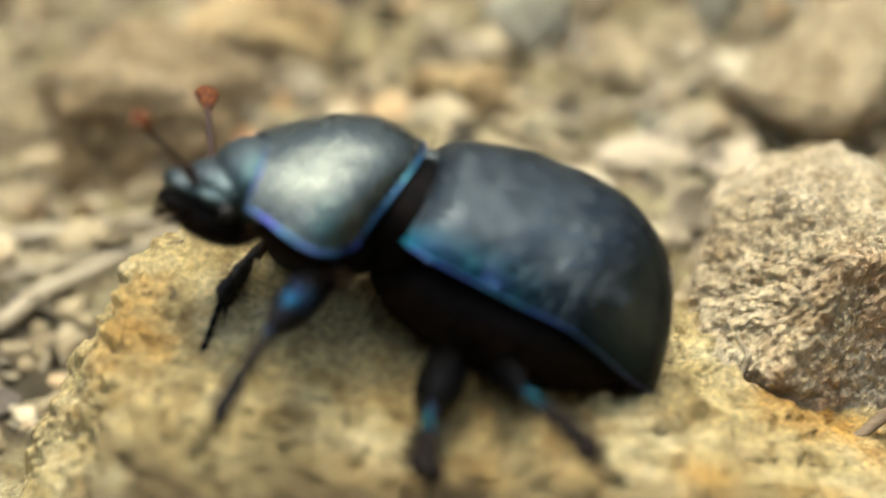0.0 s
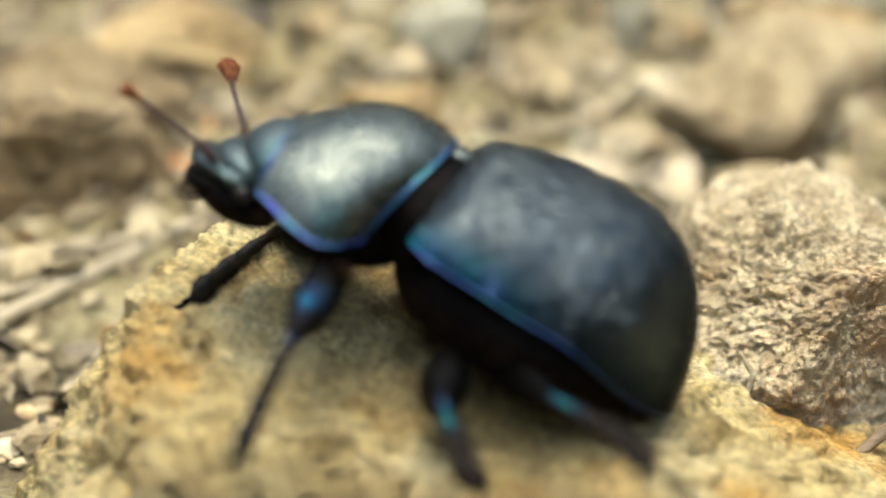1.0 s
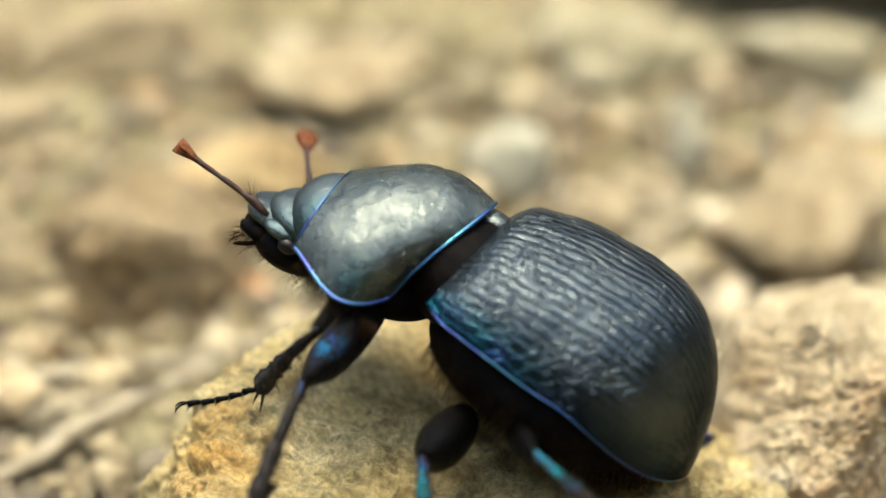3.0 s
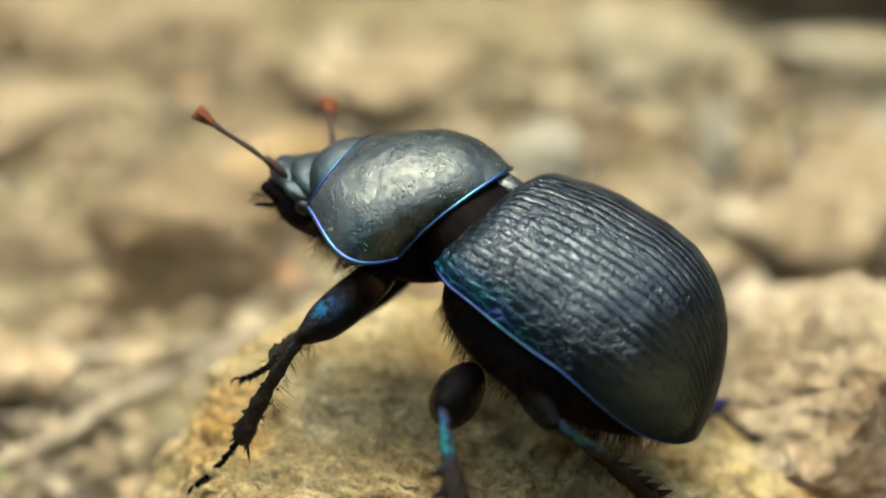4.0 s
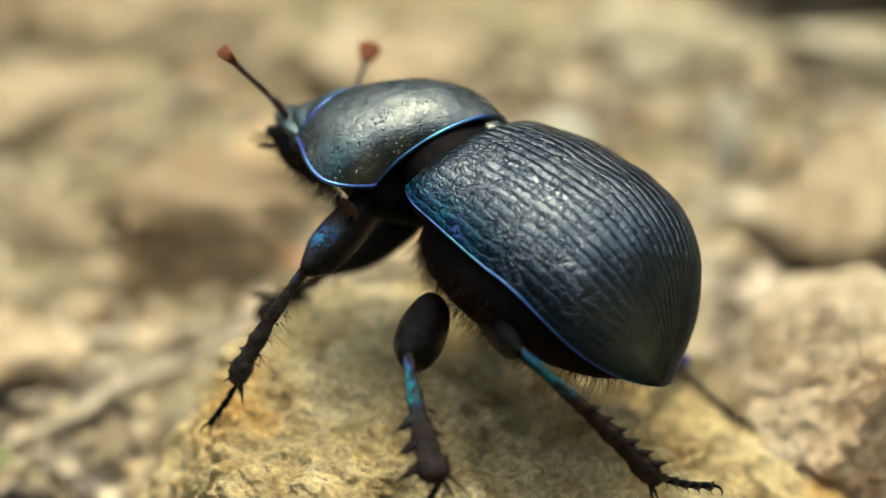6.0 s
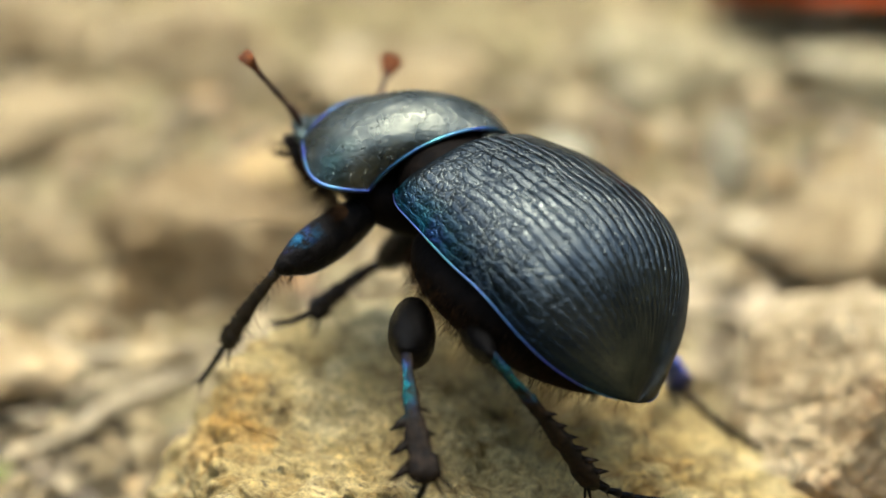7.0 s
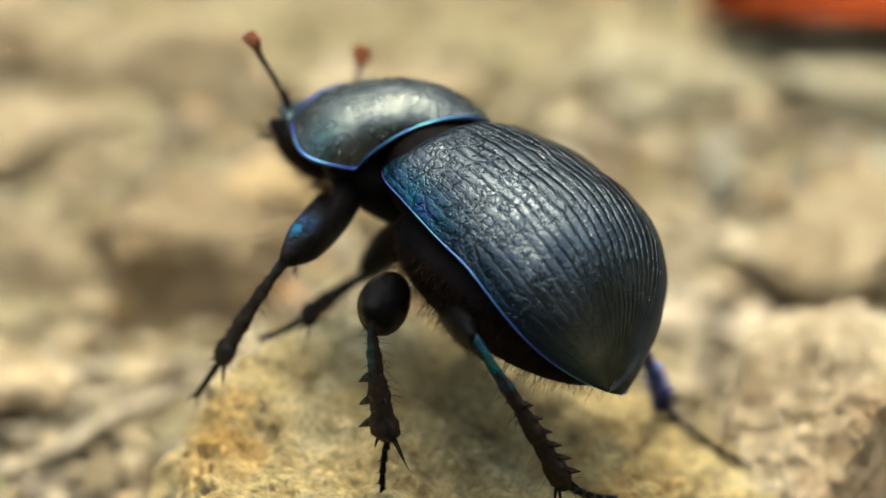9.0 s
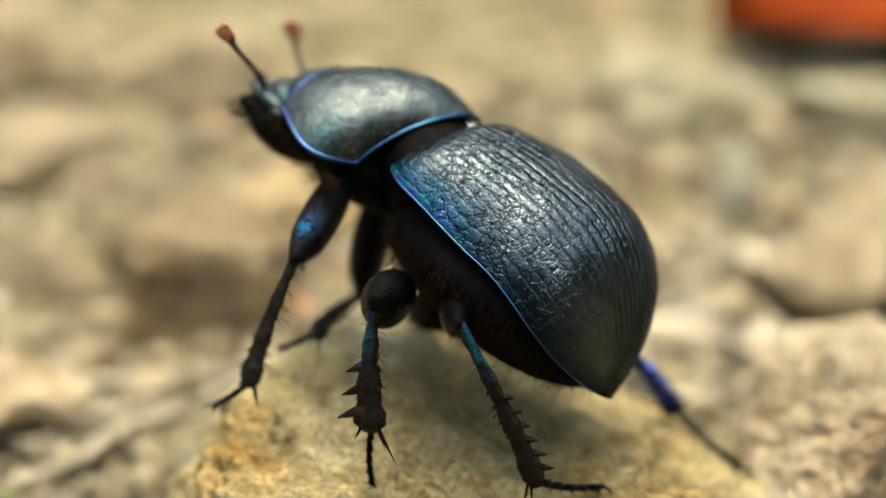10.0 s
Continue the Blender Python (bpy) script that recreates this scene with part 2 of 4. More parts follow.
        for stretch, strength, depth, low in (((21, 15, 1), 0.8, 0.00009, 0.43), ((46, 30, 1), 0.6, 0.00005, 0.4)):
            fit = n.new("ShaderNodeVectorMath")
            fit.operation = "MULTIPLY"
            fit.inputs[1].default_value = stretch
            links.new(skew.outputs["Vector"], fit.inputs[0])
            craze = n.new("ShaderNodeTexVoronoi")
            craze.feature = "DISTANCE_TO_EDGE"
            craze.inputs["Scale"].default_value = 1.0
            links.new(fit.outputs["Vector"], craze.inputs["Vector"])
            cr = ramp(n, links, craze.outputs["Distance"], [(0.0, (0, 0, 0)), (0.07, (0.8, 0.8, 0.8)), (0.2, (1, 1, 1))])
            region = ramp(n, links, noise_node(n, links, v, 1.1, 4, 0.65), [(low, (0, 0, 0)), (low + 0.14, (1, 1, 1))])
            where = mixed(n, links, 1.0, region, tail, "MULTIPLY")
            normal = bump(n, links, mixed(n, links, where, (1.0, 1.0, 1.0), cr), strength * ridges, depth, normal)
        normal = bump(n, links, noise_node(n, links, v, 4.2, 4, 0.65), 0.3 * ridges, 0.0001, normal)
    else:
        normal = bump(n, links, noise_node(n, links, bent.outputs["Vector"], 1.5, 7, 0.68), 0.36, 0.00035, normal)
    links.new(normal, bsdf.inputs["Normal"])
    r = n.new("ShaderNodeMapRange")
    r.inputs["To Min"].default_value, r.inputs["To Max"].default_value = rough
    links.new(noise_node(n, links, v, 1.0, 4), r.inputs["Value"])
    links.new(r.outputs["Result"], bsdf.inputs["Roughness"])
    return m


HUES = ((0.02, 0.05, 0.085), (0.01, 0.085, 0.11), (0.025, 0.045, 0.15))
MAT_ELYTRA = shell_material("elytra_shell", (0.054, 0.063, 0.065), HUES, (0.15, 0.25), 0.35, (0.8, 0.97), 0.8)
MAT_PRONOTUM = shell_material("pronotum_shell", (0.105, 0.114, 0.098), ((0.05, 0.065, 0.065), (0.02, 0.08, 0.072), (0.04, 0.06, 0.11)), (0.22, 0.33), 0.85, (4.3, 4.8))
MAT_HEAD = shell_material("head_shell", (0.08, 0.092, 0.088), ((0.07, 0.09, 0.086), (0.035, 0.07, 0.07), (0.045, 0.065, 0.085)), (0.32, 0.48), 0.8, (1.2, 2.6))


def plain(name, a, b, rough, metal=0.0, scale=2.0, rel=0.4, spec=0.5):
    m, n, links, bsdf = material(name)
    v = coords(n, links, 1000)
    f = noise_node(n, links, v, scale, 4, 0.6)
    links.new(ramp(n, links, f, [(0.35, a), (0.65, b)]), bsdf.inputs["Base Color"])
    bsdf.inputs["Roughness"].default_value = rough
    bsdf.inputs["Metallic"].default_value = metal
    bsdf.inputs["Specular IOR Level"].default_value = spec
    if spec < 0.1:
        bsdf.inputs["IOR"].default_value = 1.12
        bsdf.inputs["Specular IOR Level"].default_value = 0.5
    links.new(bump(n, links, f, rel, 0.00012), bsdf.inputs["Normal"])
    return m


def limb_material(name, dark, brown, sheen, span, rough, ior=1.15):
    """Black limb shell whose upper edge shines blue over a stretch of its length (span, along its own x)."""
    m, n, links, bsdf = material(name)
    v = coords(n, links, 1000)
    f = noise_node(n, links, v, 2.6, 5, 0.65)
    col = ramp(n, links, f, [(0.38, dark), (0.66, brown)])
    sep = n.new("ShaderNodeSeparateXYZ")
    links.new(v, sep.inputs["Vector"])
    reach = n.new("ShaderNodeMapRange")
    reach.inputs["From Min"].default_value, reach.inputs["From Max"].default_value = span[0], span[1]
    links.new(sep.outputs["X"], reach.inputs["Value"])
    back = n.new("ShaderNodeMapRange")
    back.inputs["From Min"].default_value, back.inputs["From Max"].default_value = span[3], span[2]
    links.new(sep.outputs["X"], back.inputs["Value"])
    upper = n.new("ShaderNodeMapRange")
    upper.inputs["From Min"].default_value, upper.inputs["From Max"].default_value = span[4], span[5]
    links.new(sep.outputs["Z"], upper.inputs["Value"])
    where = mixed(n, links, 1.0, mixed(n, links, 1.0, reach.outputs["Result"], back.outputs["Result"], "MULTIPLY"), upper.outputs["Result"], "MULTIPLY")
    patchy = ramp(n, links, noise_node(n, links, v, 2.4, 4, 0.7), [(0.44, (0.03, 0.03, 0.03)), (0.56, (1, 1, 1))])
    where = mixed(n, links, 1.0, where, patchy, "MULTIPLY")
    shine = ramp(n, links, noise_node(n, links, v, 0.9, 3), [(0.38, sheen[0]), (0.6, sheen[1])])
    links.new(mixed(n, links, where, col, shine), bsdf.inputs["Base Color"])
    links.new(where, bsdf.inputs["Metallic"])
    bsdf.inputs["Roughness"].default_value = rough
    bsdf.inputs["IOR"].default_value = ior
    links.new(bump(n, links, noise_node(n, links, v, 3.4, 5, 0.7), 0.8, 0.0002), bsdf.inputs["Normal"])
    return m


MAT_RIM = plain("iridescent_rim", (0.055, 0.06, 0.25), (0.05, 0.15, 0.18), 0.33, 1.0, 0.45, 0.6)
MAT_BELLY = plain("belly_shell", (0.0012, 0.0008, 0.0006), (0.004, 0.0026, 0.0017), 0.7, 0.0, 1.4, 0.6, 0.03)
MAT_LEG = plain("leg_shell", (0.001, 0.0009, 0.0008), (0.003, 0.0024, 0.002), 0.3, 0.0, 2.5, 1.0, 0.05)
BLUE_GREEN = ((0.025, 0.04, 0.13), (0.01, 0.12, 0.13))
VIOLET_BLUE = ((0.035, 0.032, 0.15), (0.015, 0.08, 0.15))
MAT_FEMUR = limb_material("thigh_shell", (0.0016, 0.0013, 0.0012), (0.006, 0.0045, 0.0035), VIOLET_BLUE, (2.4, 3.6, 4.7, 5.2, 0.45, 0.85), 0.34)
MAT_THIGH = limb_material("dark_thigh_shell", (0.0008, 0.0007, 0.0006), (0.002, 0.0016, 0.0013), VIOLET_BLUE, (8.0, 9.0, 10.0, 11.0, 0.5, 0.9), 0.24, 1.13)
MAT_SHIN_FRONT = limb_material("front_shin_shell", (0.006, 0.005, 0.004), (0.03, 0.022, 0.014), BLUE_GREEN, (-0.2, 0.0, 0.3, 0.9, 0.0, 0.2), 0.24, 1.2)
MAT_SHIN = limb_material("shin_shell", (0.004, 0.003, 0.002), (0.018, 0.011, 0.006), BLUE_GREEN, (0.0, 0.3, 2.0, 2.9, -0.12, 0.12), 0.24, 1.16)
MAT_SHIN_BLUE = limb_material("blue_shin_shell", (0.005, 0.004, 0.0032), (0.014, 0.01, 0.008), ((0.03, 0.06, 0.4), (0.06, 0.14, 0.6)), (-0.4, 0.0, 5.6, 6.8, -0.5, -0.2), 0.34)
MAT_EYE = plain("eye", (0.006, 0.005, 0.004), (0.012, 0.009, 0.006), 0.35, 0, 2, 0.2, 0.2)
MAT_CLUB = plain("antenna_club", (0.035, 0.011, 0.004), (0.17, 0.05, 0.01), 0.8, 0.0, 4.0, 0.4, 0.2)
MAT_FUNICLE = plain("antenna_stem", (0.02, 0.009, 0.005), (0.045, 0.02, 0.011), 0.5, 0.0, 3.0, 0.4, 0.2)
MAT_HAIR = plain("bristles", (0.006, 0.0035, 0.0018), (0.03, 0.015, 0.006), 0.9, 0.0, 2.0, 0.2, 0.05)


# ---- mesh helpers ----
def mesh_object(name, verts, faces, mat, parent=None, label="", smooth=True, uvs=None):
    me = bpy.data.meshes.new(name)
    me.from_pydata([tuple(c * MM for c in v) for v in verts], [], [tuple(f) for f in faces])
    me.materials.append(mat)
    if uvs:
        layer = me.uv_layers.new(name="lines")
        for loop in me.loops:
            layer.data[loop.index].uv = uvs[loop.vertex_index]
    if smooth:
        me.shade_smooth()
    me.update()
    ob = new(name, me)
    if parent:
        ob.parent = parent
    if label:
        tagged(ob, label)
    return ob


def part(name, shape, mat, parent, label=""):
    return mesh_object(name, shape[0], shape[1], mat, parent, label, uvs=shape[2] if len(shape) > 2 else None)


def joined(*shapes):
    verts, faces = [], []
    for v, f in shapes:
        o = len(verts)
        verts += [tuple(x) for x in v]
        faces += [tuple(i + o for i in x) for x in f]
    return verts, faces


def moved(shape, m):
    return [tuple(m @ Vector(v)) for v in shape[0]], shape[1]


def grid_faces(nu, nv, closed=False):
    """Quads of a grid of nu by nv points, closed round v if asked."""
    out = []
    for i in range(nu - 1):
        for j in range(nv if closed else nv - 1):
            k = (j + 1) % nv
            out.append((i * nv + j, i * nv + k, (i + 1) * nv + k, (i + 1) * nv + j))
    return out


def tube(points, radii, sides=8, flat=1.0):
    """A tapered tube along points, capped at both ends; flat squeezes it sideways."""
    pts = [Vector(p) for p in points]
    verts = []
    side = None
    for i, p in enumerate(pts):
        d = (pts[min(i + 1, len(pts) - 1)] - pts[max(i - 1, 0)]).normalized()
        if side is None:
            side = d.cross(Vector((0, 0, 1)) if abs(d.z) < 0.9 else Vector((0, 1, 0))).normalized()
        side = (side - d * side.dot(d)).normalized()
        up = d.cross(side)
        for k in range(sides):
            a = 2 * math.pi * k / sides
            verts.append(p + radii[i] * (math.cos(a) * side * flat + math.sin(a) * up))
    faces = grid_faces(len(pts), sides, True)
    faces.append(tuple(reversed(range(sides))))
    faces.append(tuple(range(len(verts) - sides, len(verts))))
    return [tuple(v) for v in verts], faces


def blob(centre, radii, nu=20, nv=28, power=1.0):
    """A closed rounded body about a centre."""
    verts = []
    for i in range(nu):
        th = math.pi * (i + 0.02) / (nu - 1 + 0.04)
        for j in range(nv):
            ph = 2 * math.pi * j / nv
            c = [math.sin(th) * math.cos(ph), math.sin(th) * math.sin(ph), math.cos(th)]
            verts.append([centre[k] + radii[k] * math.copysign(abs(c[k]) ** power, c[k]) for k in range(3)])
    faces = grid_faces(nu, nv, True)
    faces.append(tuple(range(nv)))
    faces.append(tuple(reversed(range((nu - 1) * nv, nu * nv))))
    return verts, [tuple(reversed(f)) for f in faces]


ICO = {}


def ico(level):
    if level not in ICO:
        bm = bmesh.new()
        bmesh.ops.create_icosphere(bm, subdivisions=level, radius=1)
        bm.verts.ensure_lookup_table()
        ICO[level] = (np.array([v.co[:] for v in bm.verts]), [tuple(v.index for v in f.verts) for f in bm.faces])
        bm.free()
    return ICO[level]


def rock(level, planes, seed, soft=14.0, rough=((0.12, 0.9), (0.4, 0.35), (1.1, 0.16)), centre=(0, 0, 0)):
    """A stone bounded by planes (normal, distance from its centre), with worn edges and a rough skin."""
    u, faces = ico(level)
    nrm = np.array([p[0] for p in planes], float)
    nrm /= np.linalg.norm(nrm, axis=1)[:, None]
    dist = np.array([p[1] for p in planes], float)
    inv = np.maximum(u @ nrm.T, 1e-3) / dist
    r = 1.0 / (np.sum(inv ** soft, axis=1) ** (1.0 / soft))
    verts = u * r[:, None]
    off = Vector((seed * 13.7, seed * 7.1, seed * 3.3))
    out = []
    for p, d in zip(verts, u):
        v = Vector([float(c) for c in p])
        h = 0.0
        for f, a in rough:
            h += a * noise.noise(v * f + off)
        f, a = rough[-1]
        h -= 1.2 * a * max(0.0, noise.noise(v * f * 1.7 + off * 2) - 0.25)
        out.append(tuple(v + Vector([float(c) for c in d]) * h + Vector(centre)))
    return out, faces


def random_rock(level, radius, seed, squash=(1, 1, 0.75), count=14, soft=24.0):
    rnd = random.Random(seed)
    planes = []
    for _ in range(count):
        d = Vector((rnd.gauss(0, 1), rnd.gauss(0, 1), rnd.gauss(0, 1))).normalized()
        planes.append(((d.x, d.y, d.z), rnd.uniform(0.72, 1.0)))
    for d in ((1, 0, 0), (-1, 0, 0), (0, 1, 0), (0, -1, 0), (0, 0, 1), (0, 0, -1)):
        planes.append((d, 1.0))
    v, f = rock(level, planes, seed, soft, ((0.9, 0.2), (2.4, 0.12), (6.0, 0.06)))
    return [(x * radius * squash[0], y * radius * squash[1], z * radius * squash[2]) for x, y, z in v], f


# ---- ground ----
def ground_height(x, y):
    """Level in front; behind the rock the soil climbs as a bank."""
    p = Vector((x, y, 0))
    h = 3.2 + 33.0 * math.tanh(0.3 * max(0.0, y - 9) / 33.0)
    fade = 1.0 / (1.0 + (max(abs(x), abs(y - 30)) / 400.0) ** 2)
    h += fade * (0.8 * noise.noise(p * 0.06) + 0.5 * noise.noise(p * 0.17 + Vector((5, 3, 1))) + 0.4 * noise.noise(p * 0.5) + 0.25 * noise.noise(p * 1.3))
    return h


def build_ground():
    k = np.linspace(-1, 1, 301)
    line = np.sign(k) * (np.abs(k) * 95 + 0.00035 * (np.exp(np.abs(k) * 18.5) - 1))
    xs, ys = line + 2, line + 40
    verts = [(x, y, ground_height(x, y)) for x in xs for y in ys]
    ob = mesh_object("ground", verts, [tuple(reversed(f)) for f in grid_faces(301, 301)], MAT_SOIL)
    tagged(ob, "dry tan sandy soil with crumbs and small stones", "ground", kind="structure")


build_ground()


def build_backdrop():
    """Unseen shell, added all round and overhead to shape the light, which comes through its gap."""
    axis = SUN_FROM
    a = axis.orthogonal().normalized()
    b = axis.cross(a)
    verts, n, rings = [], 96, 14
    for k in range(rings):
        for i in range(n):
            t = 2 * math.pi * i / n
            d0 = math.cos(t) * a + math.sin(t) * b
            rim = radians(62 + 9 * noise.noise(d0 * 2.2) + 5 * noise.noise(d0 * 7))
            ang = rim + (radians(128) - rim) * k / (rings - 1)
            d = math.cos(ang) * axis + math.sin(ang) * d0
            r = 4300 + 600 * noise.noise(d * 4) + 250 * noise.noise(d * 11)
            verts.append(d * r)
    ob = mesh_object("backdrop", verts, grid_faces(rings, n, True), MAT_SKY_BLOCKER)
    tagged(ob, "unseen dark green shell, added to block light round a gap of open sky", "backdrop", kind="structure")


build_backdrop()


def front_rock():
    c = Vector((1.5, 1.0, 2.0))

    def through_point(n, p):
        n = Vector(n).normalized()
        return (tuple(n), max(1.0, n.dot(Vector(p) - c)))
    planes = [
        through_point((0.08, -0.31, 1.0), (-1.0, -5.0, 9.7)),
        through_point((0.42, -0.05, 0.9), (11.2, 4.0, 8.3)),
        through_point((-0.05, 0.75, 0.66), (-2.0, 7.0, 13.8)),
        through_point((-0.87, -0.1, 0.46), (-8.6, -3.0, 10.6)),
        through_point((-0.75, 0.45, 0.5), (-7.6, 3.0, 12.6)),
        through_point((0.05, -0.85, 0.5), (0.0, -11.0, 7.8)),
        through_point((0.95, -0.1, 0.3), (27.0, 0.0, 2.0)),
        through_point((-0.5, -0.8, 0.3), (-13.0, -11.0, 3.0)),
        through_point((-0.98, 0.0, 0.1), (-21.0, 0.0, 2.0)),
        through_point((0.5, -0.8, 0.3), (20.0, -9.0, 2.0)),
        through_point((0.3, 0.9, 0.2), (6.0, 12.0, 3.0)),
        through_point((0, 0, -1), (0, 0, -2.0)),
    ]
    v, f = rock(9, planes, 3, 34.0, ((0.13, 0.5), (0.42, 0.5), (0.9, 0.6), (1.7, 0.30), (3.1, 0.16), (5.5, 0.11)), c)
    ob = mesh_object("rock", v, f, MAT_ROCK)
    tagged(ob, "rough ochre sandstone rock, pitted, with orange stains, under the beetle", "rock")


front_rock()


def stone(name, x, y, z, radius, seed, mat, label, squash=(1, 1, 0.75), turn=0, level=5):
    v, f = random_rock(level, radius, seed, squash)
    ob = mesh_object(name, v, f, mat)
    ob.matrix_world = pose(x * MM, y * MM, z * MM, 0, 0, turn)
    return tagged(ob, label, "stone")


def side_rock():
    c = Vector((18.2, 8.4, 7.4))

    def facet(n, p):
        n = Vector(n).normalized()
        return (tuple(n), max(0.8, n.dot(Vector(p) - c)))
    planes = [
        facet((-0.61, -0.42, 0.67), (16.0, 3.0, 9.0)),
        facet((0.7, -0.7, -0.08), (17.4, 1.9, 8.8)),
        facet((0.3, -0.12, 0.95), (18.3, 8.0, 11.9)),
        facet((-0.35, 0.1, 0.93), (16.6, 9.5, 12.2)),
        facet((-0.95, 0.1, 0.2), (12.6, 8.0, 7.5)),
        facet((-0.5, -0.6, -0.55), (14.2, 3.4, 5.6)),
        facet((0.6, 0.1, 0.75), (22.0, 10.0, 10.3)),
        facet((1.0, 0.2, 0.1), (25.5, 8.0, 6.0)),
        facet((0.1, 1.0, 0.2), (18.0, 15.5, 7.0)),
        facet((0.2, -0.75, -0.6), (19.0, 3.4, 4.6)),
        facet((0, 0, -1), (18.0, 8.0, 3.0)),
    ]
    v, f = rock(8, planes, 8, 40.0, ((0.25, 0.4), (0.8, 0.3), (2.0, 0.26), (4.2, 0.2), (7.5, 0.09)), c)
    ob = mesh_object("stone", v, f, MAT_CRUMBLY)
    tagged(ob, "pale crumbly stone with a coarse porous face, behind the rock", "stone")


side_rock()

# x, y, radius, seed, material, squash, label
STONES = [
    (19.4, 30.5, 5.4, 21, MAT_BROWN, (1.05, 0.8, 0.66), "brown rounded stone lying on the soil"),
    (5.6, 36.2, 2.3, 22, MAT_WHITE, (1.0, 0.8, 0.9), "whitish stone lying on the soil"),
    (14.2, 36.0, 1.9, 23, MAT_WHITE, (0.62, 0.6, 1.3), "small whitish upright stone chip"),
    (3.1, 29.4, 2.4, 24, MAT_ORANGE, (1.1, 0.8, 0.6), "orange-tinted stone on the soil"),
    (6.7, 27.4, 1.5, 34, MAT_PALE, (1.1, 0.8, 0.65), "pale tan stone on the soil"),
    (11.5, 28.2, 0.8, 35, MAT_WHITE, (1.0, 0.9, 0.8), "small pale yellow pebble on the soil"),
    (-18.9, 18.6, 2.5, 25, MAT_CREAM, (1.05, 0.9, 0.85), "tan-orange pebble with a smooth rounded face"),
    (-7.0, 37.5, 3.4, 27, MAT_ORANGE, (1.4, 1, 0.6), "pale orange slab of stone on the soil"),
    (27.5, 41.0, 4.6, 29, MAT_WHITE, (1.3, 1, 0.42), "whitish flat stone far back on the soil"),
    (-21, 42, 4.2, 30, MAT_BROWN, (1.3, 1, 0.6), "brown worn stone far back on the soil"),
    (-1.5, 47, 4.0, 31, MAT_BROWN, (1.6, 1, 0.4), "tan flat stone far back on the soil"),
    (11, 48, 4.5, 32, MAT_PALE, (1.5, 1, 0.5), "pale stone far back on the soil"),
    (-14, 50, 4.2, 33, MAT_BROWN, (1.4, 1, 0.6), "brown stone far back on the soil"),
    (21, 46, 3.4, 43, MAT_PALE, (1.5, 1, 0.6), "pale tan flat stone far back on the soil"),
    (22.5, 36.5, 2.6, 48, MAT_ORANGE, (1.3, 0.8, 0.6), "orange-tan stone behind the brown stone"),
    (28, 33, 2.6, 49, MAT_PALE, (1.2, 1, 0.7), "pale stone on the soil"),
    (0.5, 24.6, 1.0, 40, MAT_BROWN, (1.2, 1, 0.8), "small brown stone on the soil"),
    (9.0, 23.6, 0.9, 45, MAT_PALE, (1.2, 1, 0.8), "small pale stone on the soil"),
    (-3.6, 27.5, 1.5, 36, MAT_PALE, (1.3, 1, 0.7), "small tan stone on the soil"),
    (20.5, 22.4, 1.5, 37, MAT_BROWN, (1.3, 1, 0.7), "small brown stone behind the crumbly stone"),
    (9.6, 33.4, 1.7, 38, MAT_BROWN, (1.4, 1, 0.7), "flat brown stone on the soil"),
    (-18.5, 30, 2.2, 39, MAT_BROWN, (1.3, 1, 0.7), "brown stone on the soil"),
    (-23, 52, 4.4, 41, MAT_BROWN, (1.4, 1, 0.6), "brown stone far back on the soil"),
    (-16.8, 24.2, 1.4, 47, MAT_BROWN, (1.5, 1, 0.6), "flat brown stone behind the stems"),
    (-13.6, 13.6, 0.9, 44, MAT_BROWN, (1.3, 1, 0.6), "small dark brown stone beside the rock"),
    (-18.0, 13.2, 1.0, 46, MAT_BROWN, (1.3, 1, 0.7), "small brown stone on the soil"),
    (16.0, 22.0, 1.3, 28, MAT_PALE, (1.2, 1, 0.7), "small pale stone beside the crumbly stone"),
]
for x, y, radius, seed, mat, squash, label in STONES:
    stone("stone", x, y, ground_height(x, y) + radius * squash[2] * (0.55 if squash[2] > 0.82 else 0.02), radius, seed, mat, label, squash, seed * 37)


def block_stone():
    """A squarish block with an upright front; the shade on it is put into its brown colour."""
    c = Vector((-11.6, 27.4, ground_height(-11.6, 25.0) + 2.4))
    planes = [((0.05, -1.0, 0.02), 3.4), ((-0.95, -0.25, 0.1), 3.8), ((0.9, -0.3, 0.2), 4.2), ((0.1, -0.25, 1.0), 2.7), ((-0.5, 0.1, 0.85), 3.3),
              ((0.5, 0, 0.9), 3.2), ((0, 1, 0.2), 4.0), ((0, 0, -1), 3.0), ((-0.6, -0.7, 0.4), 4.1)]
    v, f = rock(6, planes, 26, 30.0, ((0.25, 0.6), (0.8, 0.4), (2.0, 0.2)), c)
    ob = mesh_object("stone", v, f, MAT_SHADED_CLOD)
    tagged(ob, "brown blocky stone, its colour darkened for shade, half sunk in the soil", "stone")


block_stone()


